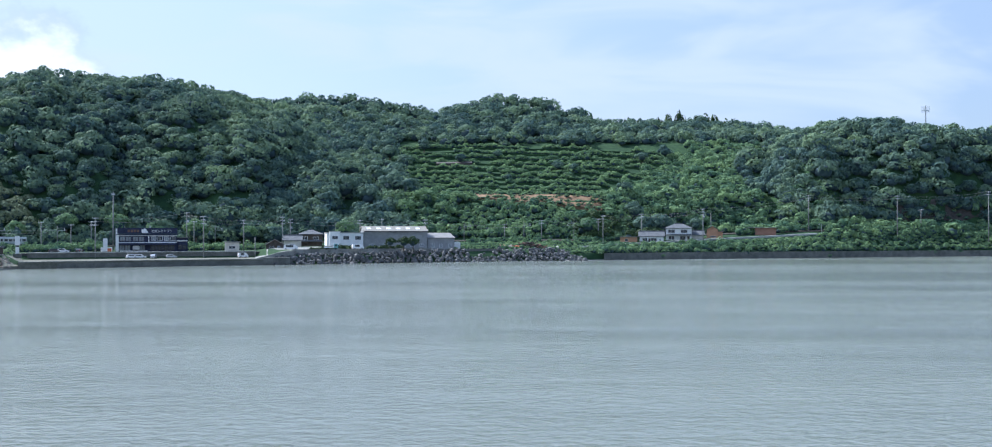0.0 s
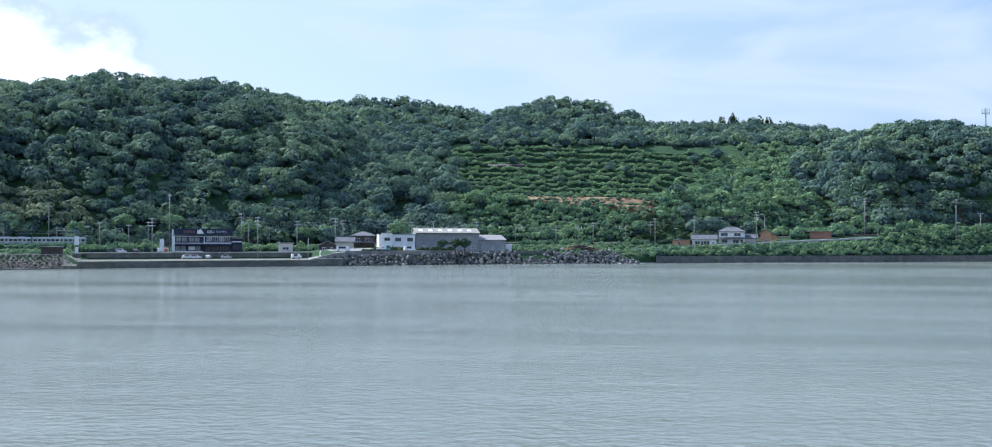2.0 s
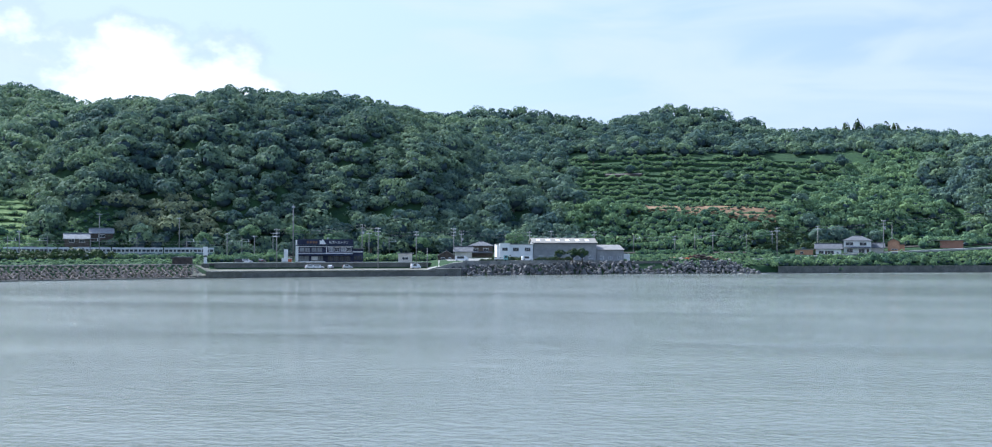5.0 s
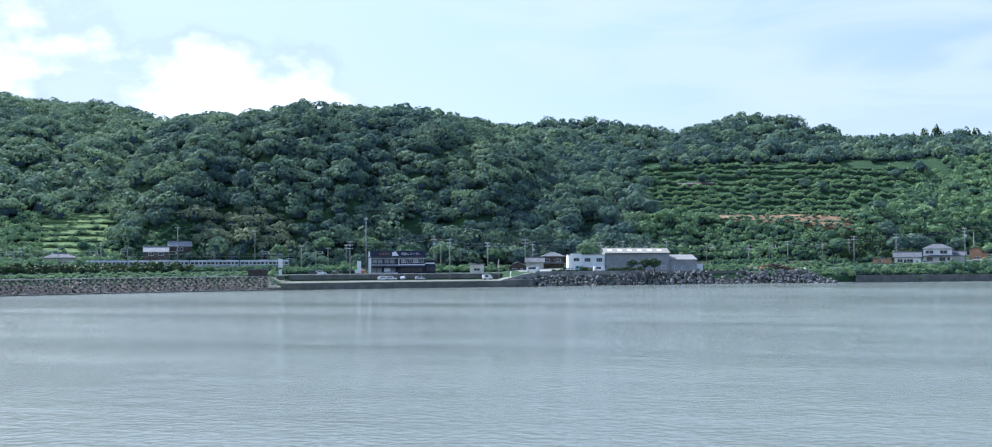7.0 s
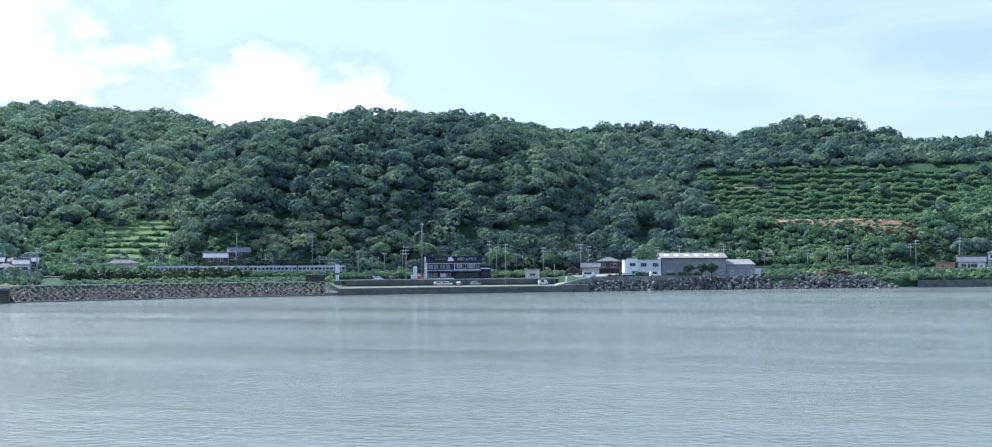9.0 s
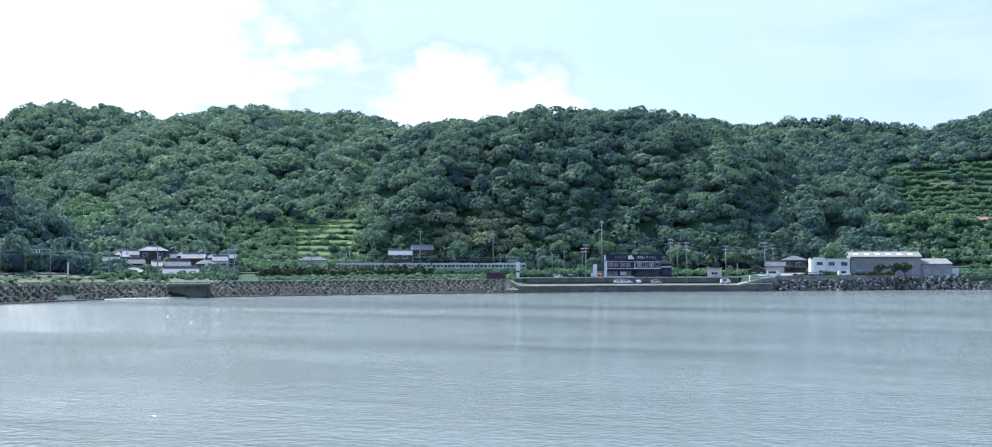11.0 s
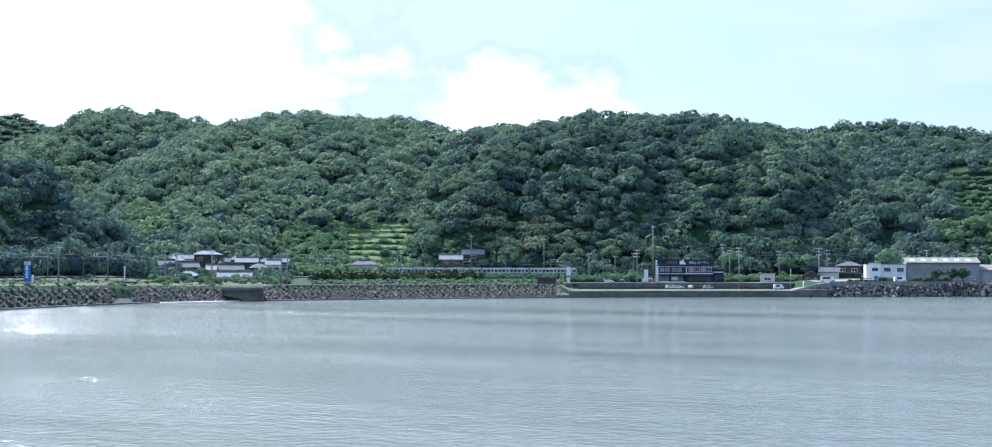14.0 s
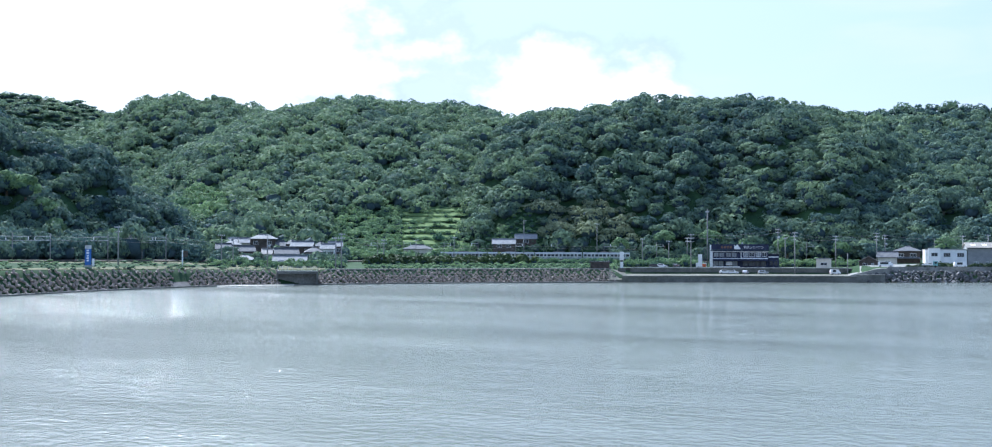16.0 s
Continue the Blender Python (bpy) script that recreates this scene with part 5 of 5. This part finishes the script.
def build_signs():
    e = thing("sign_column", facing(22.72, 398, 4.3), "white rectangular sign column on a dark base by the quay corner", "sign")
    part("panel", boxes((-0.75, 0.75, -0.4, 0.4, 2.7, 5.6), bevel=0.05), M_WHITE, e)
    part("lower_panel", boxes((-0.55, 0.55, -0.3, 0.3, 0.0, 2.1), bevel=0.04), M_WHITE, e)
    part("band", boxes((-0.5, 0.5, -0.28, 0.28, 2.1, 2.7)), M_DARKSTEEL, e)
    part("base", boxes((-1.3, 1.3, -0.9, 0.9, -1.5, 0.0)), M_CONC_DARK, e)
    e = thing("low_block_building", facing(23.8, 384, 4.4), "low brown flat-roofed pump house by the quay corner", "building")
    part("wall", boxes((-3.2, 3.2, 0, 4, -2, 2.0)), M_TIMBER, e)
    part("roof", boxes((-3.5, 3.5, -0.3, 4.3, 2.0, 2.25)), M_TILE, e)
    e = thing("blue_sign", facing(48.63, 301, 5.6), "tall blue roadside sign board with white bars", "sign")
    part("board", boxes((-0.75, 0.75, -0.18, 0.18, 0.5, 5.3), bevel=0.03), M_BLUE, e)
    part("top_panel", boxes((-0.77, 0.77, -0.21, 0.21, 4.5, 5.4)), M_STEEL, e)
    for z, w in ((3.9, 0.35), (3.3, 0.45), (2.6, 0.3), (2.0, 0.4), (1.4, 0.35)):
        part("sign_bar", boxes((-w, w * 0.4, -0.22, -0.18, z, z + 0.38)), M_WHITE, e)
    part("base", boxes((-0.9, 0.9, -0.4, 0.4, -1, 0.5)), M_CONC_PALE, e)
    part("notice", boxes((0.95, 1.5, -0.1, 0.1, 0.2, 2.1)), M_WHITE, e)
    e = thing("shore_marker", facing(44.33, 334, 5.5), "white signpost with a square board at the stream mouth", "sign")
    part("post", boxes((-0.18, 0.18, -0.18, 0.18, -1, 4.4)), M_WHITE, e)
    part("board", boxes((0.25, 1.5, -0.08, 0.08, 2.4, 4.1)), M_TIMBER, e)
    e = thing("white_crate", facing(44.2, 323, 2.6), "white plastic crate on the bank", "crate")
    part("box", boxes((-0.7, 0.7, -0.5, 0.5, 0, 0.9), bevel=0.05), M_WHITE, e)


def build_debris():
    r = random.Random(11)
    e = thing("timber_pile", facing(-1.7, 476, 5.0), "heap of dark broken timber and driftwood above the boulders", "timber pile")
    for k in range(60):
        x, y = r.uniform(-6, 6), r.uniform(-2.5, 2.5)
        z = 0.1 + 1.9 * max(0, 1 - (x / 6.5) ** 2) * r.random()
        ln, t = r.uniform(0.8, 2.2), r.uniform(0.1, 0.22)
        bm = boxes((-ln, ln, -t, t, -t, t))
        bmesh.ops.transform(bm, matrix=pose(x, y, z + 0.2, r.uniform(-20, 20), r.uniform(-25, 25), r.uniform(-40, 40)), verts=bm.verts[:])
        part("log", bm, M_TIMBER if r.random() < 0.7 else M_BROWN, e)
    for az, d, w, h, mat, lab in ((-0.35, 474, 1.3, 1.1, M_ORANGE, "faded orange canvas-covered heap"), (-0.75, 474, 1.2, 1.2, M_SAND, "pale sacks heaped on the bank"),
                                  (-1.12, 473, 1.6, 0.9, M_RED, "red-orange plastic floats in a heap"), (-0.1, 475, 1.0, 0.8, M_SAND, "pale sacks heaped on the bank"),
                                  (-3.0, 478, 1.0, 0.7, M_CREAM, "pale fish box beside the driftwood")):
        g = thing("heap", facing(az, d, 4.9), lab, "heap")
        bm = bmesh.new()
        for q in range(5):
            bmesh.ops.create_icosphere(bm, subdivisions=2, radius=0.5, matrix=Matrix.Translation((r.uniform(-w, w), r.uniform(-0.5, 0.5), r.uniform(0.2, h))) @ Matrix.Diagonal((r.uniform(0.8, 1.4), 1, r.uniform(0.6, 1.1), 1)))
        part("pieces", bm, mat, g)


# ---- shrubs, orchard, hedges, single trees ----
def band_places(az0, az1, s0, s1, step, r0, r1, t0, t1, hi=(0.8, 1.2), inland=True, keep=None, sink=0.3):
    out = []
    d_mid = float(shore((az0 + az1) / 2)) + (s0 + s1) / 2 if inland else (s0 + s1) / 2
    da = math.degrees(step / d_mid)
    for a in np.arange(az0, az1, da):
        base = float(shore(a)) if inland else 0.0
        for s in np.arange(s0, s1, step):
            out.append((a + rng.uniform(-0.45, 0.45) * da, base + s + rng.uniform(-0.45, 0.45) * step))
    p = np.array(out)
    z, _ = land_height(p[:, 0], p[:, 1])
    p = np.column_stack([p, z])
    if keep is not None:
        p = p[keep(p[:, 0], p[:, 1], z)]
    return to_places(p, r0, r1, t0, t1, hi, sink, 0.05)


def build_orchard():
    """Shrub rows along the terraces, rough vines below them, and a bare shelf."""
    rows = []
    for k in range(10):
        d0 = 572.5 + k * 11.8
        a = 4.7
        while a > -13.5:
            d = d0 + bend(a, k) + rng.uniform(-0.5, 0.5)
            gap = noise.noise((a * 0.7, k * 1.7, 3.0)) > 0.38 or (abs(a + 0.5 - 0.13 * k) < 0.2 and k < 5)
            if not gap:
                z = ground(a, d)
                if in_orchard(np.array([a]), np.array([d]), np.array([z]))[0]:
                    rows.append((a, d, z + 1.0))
            a -= math.degrees(rng.uniform(1.0, 1.5) / d)
    p = to_places(np.array(rows), 1.1, 2.0, 0.5, 1.0, (0.85, 1.3), 0.2, 0.05)
    wood("orchard_rows", "rows of low green orchard shrubs along hillside terraces", p, SHRUBS, M_LIGHTLEAF, M_CORE, "orchard")
    k = list(HILLS).index("orchard")
    p = band_places(-14, 5.5, 513, 566, 2.9, 1.7, 2.9, 0.1, 0.75, inland=False, keep=lambda a, d, z: (land_height(a, d)[1] == k) & ~((d > 546) & (a < 1.6 + 0.4 * np.sin(d)) & (a > -5.4)))
    wood("vine_thicket", "bright green vine-covered thicket on the lower slope", p, SHRUBS, M_LIGHTLEAF, M_CORE, "thicket")
    p = band_places(-14, -5, 566, 705, 3.6, 2.0, 3.4, 0.2, 0.8, inland=False, keep=lambda a, d, z: in_orchard(a, d, z) & (a < -5.8 - (d - 575) * 0.033 + 0.5 * np.sin(d * 0.2)))
    wood("vine_thicket", "light green vines smothering old terraces", p, SHRUBS, M_LIGHTLEAF, M_CORE, "thicket")
    strip_d("bare_shelf", 1.5, -5.3, 550, 567, M_EARTH, "bare orange earth shelf cut across the slope", "earth", 1.5)
    p = band_places(-5.6, 1.9, 548, 569, 1.9, 0.8, 1.7, 0.2, 0.7, (0.5, 0.9), inland=False, keep=lambda a, d, z: (np.sin(a * 2.3 + d * 0.5) + np.sin(a * 5.1 + d) > 1.15) | (rng.random(len(a)) < np.clip(np.abs(d - 558.5) / 8.5 - 0.45, 0, 1)) | (rng.random(len(a)) < np.clip(np.abs(a + 1.9) - 2.6, 0, 1)))
    p[:, 2] += 1.2
    wood("shelf_weeds", "patchy weeds over bare earth", p, SHRUBS, M_LIGHTLEAF, M_CORE, "weeds")
    # terrace faces
    for q in range(10):
        d = 571.3 + q * 11.8
        strip_d("terrace_wall", 4.5, -11.0, d - 0.5, d + 3.2, M_SOIL, "dark terrace edge under an orchard row", "terrace", 1.1, q)
    # Dark hedge leaves stand in for the shadow on this copse.
    p = band_places(-7.8, -4.1, 522, 549, 4.2, 2.6, 4.0, 0.0, 0.3, inland=False, keep=lambda a, d, z: (np.sin(a * 2.2 + d * 0.13) > -0.5))
    wood("copse", "copse of trees in the vines, darkened as shadow", p, SHAPES, M_HEDGE, M_CORE)
    p = band_places(-13.5, -6.4, 783, 797, 4.0, 1.8, 2.6, 0.0, 0.4, (1.9, 2.6), inland=False, keep=lambda a, d, z: rng.random(len(a)) < 0.5)
    wood("conifers", "row of narrow dark conifers along the ridge", p, SHRUBS, M_HEDGE, M_CORE)
    # isolated dark trees among the terraces
    for a, d, r in ((-3.1, 625, 3.6), (-3.9, 623, 3.2), (-0.6, 600, 2.6), (-4.2, 690, 4.8), (1.8, 642, 3.4), (-8.9, 600, 3.2), (-6.4, 575, 4.2), (-9.9, 560, 4.0), (-0.1, 655, 3.0), (3.6, 668, 4.4), (-7.3, 655, 4.0), (-8.4, 668, 4.6)):
        tree(a, d, r, 0.15)
    # Trees tinted 0.5 or more wear light vine leaves, also coloured as lit.
    for a, d, r, t in ((5.2, 566, 7.5, 0.25), (4.3, 560, 6.4, 0.3), (5.9, 592, 7.0, 0.3), (5.1, 604, 5.6, 0.2), (4.6, 632, 5.4, 0.3), (5.3, 655, 6.0, 0.35),
                       (3.5, 545, 6.0, 0.55), (4.6, 536, 5.6, 0.6), (2.6, 536, 5.0, 0.6), (1.9, 547, 4.2, 0.5), (6.4, 545, 6.6, 0.3), (7.6, 552, 7.4, 0.25),
                       (-7.4, 545, 6.0, 0.25), (-8.3, 552, 6.6, 0.2), (-6.9, 555, 5.2, 0.25)):
        tree(a, d, r, t, M_LIGHTLEAF if t >= 0.5 else None, "large broadleaf tree beside the terraced orchard", r * 0.5)
    strip_d("terrace_hut", 3.0, 1.2, 636, 639, M_TIMBER, "long grey net shelter on a terrace", "shelter", 2.2)


def bend(a, k):
    """How far a terrace row swings in and out along the slope."""
    return 1.6 * math.sin(a * 0.8) + 1.9 * math.sin(a * 0.47 + k * 0.9) + 1.1 * math.sin(a * 1.7 + k * 2.1)


def strip_d(name, az0, az1, d0, d1, mat, label, category, up=0.3, k=0, swing=1.0):
    az = np.linspace(az0, az1, 40)
    V, F = [], []
    for a in az:
        dd = bend(a, k) * swing
        for d, low in ((d0, True), (d1, True), (d1, False), (d0, False)):
            V.append(at(a, d + dd, ground(a, d + dd) + (-1.5 if low else up))[:])
    F += [(0, 1, 2, 3), tuple(4 * 39 + k for k in (3, 2, 1, 0))]
    for k in range(39):
        for q in range(4):
            F.append((4 * k + q, 4 * k + 4 + q, 4 * k + 4 + (q + 1) % 4, 4 * k + (q + 1) % 4))
    me = bpy.data.meshes.new(name)
    me.from_pydata(V, [], F)
    me.materials.append(mat)
    return tagged(new(name, me), label, category, kind="structure")


def tree(az, d, r, tint, leaf=None, label="broadleaf tree with a rounded leafy crown", h=None, z=None):
    """A single tree: tapered trunk with limbs, and a crown of many leaves."""
    h = h or r * 0.9
    p = at(az, d, z)
    e = thing("tree", pose(p.x, p.y, p.z, 0, 0, az * 40), label, "tree")
    bm = tube(r * 0.10, r * 0.06, -0.8, h, 8)
    for k in range(5):
        a = k * 1.257
        m = Matrix.Translation((0, 0, h * 0.75)) @ Matrix.Rotation(a, 4, "Z") @ Matrix.Rotation(0.75, 4, "Y") @ Matrix.Translation((0, 0, r * 0.3))
        bmesh.ops.create_cone(bm, cap_ends=True, segments=6, radius1=r * 0.045, radius2=r * 0.02, depth=r * 0.6, matrix=m)
    part("trunk", bm, M_BARK, e)
    v, f, L, lt = crown_shape(int(abs(az) * 100) + 7, 13, 70, 0.105, 1.0, 0.55)
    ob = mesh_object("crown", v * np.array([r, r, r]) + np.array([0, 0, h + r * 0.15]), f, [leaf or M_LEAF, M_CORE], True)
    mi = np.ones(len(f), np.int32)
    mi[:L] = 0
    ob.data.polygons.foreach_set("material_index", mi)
    attr = ob.data.attributes.new("tint", "FLOAT", "POINT")
    attr.data.foreach_set("value", np.clip(lt + tint, 0, 1).astype(np.float32))
    ob.parent = e
    return e


def build_green():
    build_orchard()
    # sea-wall thicket on the eastern shore, rising to a bushy mound
    p = band_places(-27, -4.8, 1.6, 19, 2.1, 1.1, 1.9, 0.15, 0.8, keep=lambda a, d, z: (d - shore(a)) < np.where(a > -15.8, np.interp(a, [-15.7, -4.2], [15.5, 12.5]), 19))
    wood("bank_thicket", "bright green scrub on the bank above the sea wall", p, SHRUBS, M_LIGHTLEAF, M_CORE, "thicket")
    p = band_places(-16.4, -12.0, 32, 75, 3.4, 1.9, 3.2, 0.1, 0.7, keep=lambda a, d, z: d > 541)
    wood("vine_thicket", "green scrub at the foot of the eastern hill", p, SHRUBS, M_LIGHTLEAF, M_CORE, "thicket")
    p = band_places(-26, -16.3, 16, 42, 3.6, 2.0, 3.6, 0.15, 0.75)
    wood("mound_thicket", "tall green scrub mounding over the eastern point", p, SHRUBS, M_LIGHTLEAF, M_CORE, "thicket")
    p = band_places(-13, 5, 46, 58, 2.4, 1.2, 1.9, 0.05, 0.5, keep=lambda a, d, z: (d > 497) & (d < rail_line(a) - 4) & ~((a < -6.2) & (a > -14)))
    wood("trackside_scrub", "low green scrub in front of the railway", p, SHRUBS, M_LIGHTLEAF, M_CORE, "thicket")
    p = band_places(-3.9, 2.2, 16, 40, 2.0, 0.5, 1.0, 0.4, 0.9)
    wood("rough_grass", "rough yellow-green weeds on the bank", p, SHRUBS, M_LIGHTLEAF, M_CORE, "weeds")
    p = band_places(-6.8, -3.2, 3.5, 16, 1.7, 0.5, 1.0, 0.2, 0.8, (0.5, 0.9))
    wood("rough_grass", "green weeds on the bank by the sand spit", p, SHRUBS, M_LIGHTLEAF, M_CORE, "weeds")
    p = band_places(-7, 5.0, 26, 52, 2.2, 0.6, 1.2, 0.1, 0.8, (0.5, 0.9), keep=lambda a, d, z: (d < rail_line(a) - 4) & ((a > 2.6) & (d > 466) | (a < 2.0) & (a > -5.5)) & (rng.random(len(a)) < 0.7))
    wood("rough_grass", "rough weeds between the bank and the railway", p, SHRUBS, M_LIGHTLEAF, M_CORE, "weeds")
    # hedge behind the quay road, and the dark hedge under the railway
    p = band_places(11.5, 15.0, 62, 72, 2.0, 1.3, 1.9, 0.25, 0.75)
    wood("hedge", "rounded green hedge behind the quay road", p, SHRUBS, M_LIGHTLEAF, M_CORE, "hedge")
    p = band_places(18.9, 22.9, 62, 74, 2.0, 1.3, 2.0, 0.2, 0.7)
    wood("hedge", "rounded green hedge beside the coast road", p, SHRUBS, M_LIGHTLEAF, M_CORE, "hedge")
    p = band_places(27.2, 35.5, 78, 90, 1.9, 1.5, 2.1, 0.0, 0.45)
    wood("hedge", "dark clipped hedge below the railway", p, SHRUBS, M_HEDGE, M_CORE, "hedge")
    p = band_places(22.9, 27.2, 92, 100, 2.0, 1.0, 1.5, 0.2, 0.7)
    wood("hedge", "green shrubs under the girder bridge", p, SHRUBS, M_LIGHTLEAF, M_CORE, "hedge")
    p = band_places(3.0, 9.2, 11, 14, 1.3, 0.7, 1.0, 0.0, 0.35, keep=lambda a, d, z: a > 4.6)
    p[:, 2] += 0.8
    wood("hedge", "dark low hedge in front of the warehouse", p, SHRUBS, M_HEDGE, M_CORE, "hedge")
    p = band_places(5, 23, 98, 124, 4.0, 2.4, 4.2, 0.1, 0.7, (0.9, 1.4), keep=lambda a, d, z: d > rail_line(a) + 7)
    wood("foot_trees", "tangled trees at the foot of the central hill", p, SHAPES, M_LEAF, M_CORE)
    p = band_places(36.8, 43, 26, 64, 3.0, 0.9, 1.7, 0.2, 0.8, keep=lambda a, d, z: rng.random(len(a)) < 0.55)
    wood("village_shrubs", "garden shrubs between the village houses", p, SHRUBS, M_LIGHTLEAF, M_CORE, "shrubs")
    p = band_places(36.8, 43.4, 66, 170, 4.2, 1.6, 2.9, 0.1, 0.8, keep=lambda a, d, z: rng.random(len(a)) < 0.62)
    wood("village_trees", "small trees among and behind the village houses", p, SHRUBS, M_LEAF, M_CORE)
    p = band_places(29.8, 37.2, 128, 175, 3.2, 1.5, 2.6, 0.2, 0.8, keep=lambda a, d, z: (a > 34.2) | (np.sin(d * 0.75) > 0.1))
    wood("valley_fields", "bright green terraced fields and fruit shrubs in the valley", p, SHRUBS, M_LIGHTLEAF, M_CORE, "fields")
    k = list(HILLS).index("west")
    p = scatter("west", 3.2, 33.9, 37.2, 500, 640, in_fields)
    wood("valley_fields", "bright green fruit shrubs climbing the valley side", to_places(p, 1.6, 2.6, 0.4, 0.9, patch=0.05), SHRUBS, M_LIGHTLEAF, M_CORE, "fields")
    rows = []
    for k in range(10):
        a = 30.5
        while a < 34.0:
            d = 506 + k * 8.0 + 2.0 * math.sin(a * 1.3 + k) + rng.uniform(-0.4, 0.4)
            if noise.noise((a * 1.2, k * 1.3, 9.0)) < 0.35:
                rows.append((a, d, ground(a, d)))
            a += math.degrees(rng.uniform(1.0, 1.6) / d)
    wood("terrace_rows", "yellow-green crop rows on small valley terraces", to_places(np.array(rows), 1.1, 1.8, 0.6, 1.0, (0.6, 0.9), 0.3, 0.05), SHRUBS, M_LIGHTLEAF, M_CORE, "fields")
    for k in range(8):
        strip_d("field_terrace", 30.5 + 0.15 * (k % 3), 33.9 - 0.2 * (k % 2), 507.5 + k * 8.0, 512.6 + k * 8.0, M_FIELD, "sunlit yellow-green grass on a valley terrace", "terrace", 0.7, k, 0.3)
    p = band_places(26.4, 30.2, 500, 523, 2.4, 0.8, 1.6, 0.2, 0.8, inland=False, keep=lambda a, d, z: (np.abs(a - 28.6) * 8.8 > 5.4) | (np.abs(d - 505) > 4))
    wood("garden_shrubs", "garden shrubs round the farmhouse on the slope", p, SHRUBS, M_LIGHTLEAF, M_CORE, "shrubs")
    p = scatter("west", 4.5, 42.2, 44.5, 500, 760, in_fields)
    wood("valley_fields", "light green clearing of scrub high in the valley", to_places(p, 2.2, 3.6, 0.3, 0.8, patch=0.05), SHRUBS, M_LIGHTLEAF, M_CORE, "fields")
    p = band_places(23.2, 35.5, 20, 74, 2.6, 0.5, 1.0, 0.2, 0.9, (0.5, 0.8), keep=lambda a, d, z: rng.random(len(a)) < 0.5)
    wood("rough_grass", "rough grass and weeds between road and railway", p, SHRUBS, M_LIGHTLEAF, M_CORE, "weeds")
    p = band_places(39.9, 54, 9.5, 47, 1.9, 0.5, 1.0, 0.1, 0.7, (0.3, 0.6), keep=lambda a, d, z: rng.random(len(a)) < 0.3)
    wood("rough_grass", "low dry weeds along the top of the armoured bank", p, SHRUBS, M_LIGHTLEAF, M_CORE, "weeds")
    # Dark tint here carries the headland's shade down to the railway.
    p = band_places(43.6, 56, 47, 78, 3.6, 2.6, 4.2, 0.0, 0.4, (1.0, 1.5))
    wood("foot_trees", "trees at the headland's foot behind the railway, tinted as shaded", p, SHAPES, M_LEAF, M_CORE)
    # pale feathery trees at the hill's foot
    p = scatter("centre", 5.2, 22.0, 27.6, 505, 545, lambda a, d, z: ~clear_of(a, d, z) & ~((a > 26.6) & (d < 521)))
    wood("pale_trees", "pale grey-green feathery trees on the lower slope", to_places(p, 3.4, 5.0, 0.2, 0.8, (0.8, 1.0)), SHAPES, M_PALELEAF, M_CORE)
    # bright single trees standing out at the foot of the hill
    for a, d, r, t in ((14.7, 490, 5.6, 0.6), (16.6, 502, 4.6, 0.5), (18.3, 504, 5.6, 0.5), (20.6, 505, 5.0, 0.5), (12.2, 494, 4.4, 0.5), (7.6, 494, 4.6, 0.6),
                       (3.8, 502, 4.2, 0.6), (5.3, 500, 4.0, 0.5), (22.8, 502, 4.2, 0.5), (-4.6, 524, 4.8, 0.3), (-15.0, 582, 4.5, 0.6)):
        tree(a, d, r, t, M_LIGHTLEAF, "sunlit bright green broadleaf tree at the hill's foot")
    # Lighter leaves colour these headland trees as if sunlit.
    for a, d, r in ((52.2, 368, 4.4), (51.4, 366, 4.8), (50.7, 364, 4.2), (50.1, 362, 3.6), (47.4, 372, 3.8), (46.6, 374, 3.2), (45.6, 372, 3.0)):
        tree(a, d, r, 0.55, M_LIGHTLEAF, "green tree on the headland's lower slope, coloured as sunlit")
    for a, d in ((29.9, 510), (28.0, 523), (26.6, 517), (27.0, 503)):
        tree(a, d, 2.8, 0.4, M_LEAF, "small tree beside the farmhouse")
    for a, r in ((5.28, 2.3), (4.62, 2.6), (4.15, 2.8)):
        tree(a, 434, r, 0.1, M_HEDGE, "dark clipped round tree in front of the warehouse", 1.9, 5.0)


def rail_line(a):
    return shore(a) + np.interp(a, LAND[:, 0], LAND[:, 7])


build_restaurant()
build_warehouse()
build_houses()
build_sluice()
build_train()
build_viaduct()
build_poles()
build_cars()
build_signs()
build_debris()
build_green()
build_armour()
build_boulders()
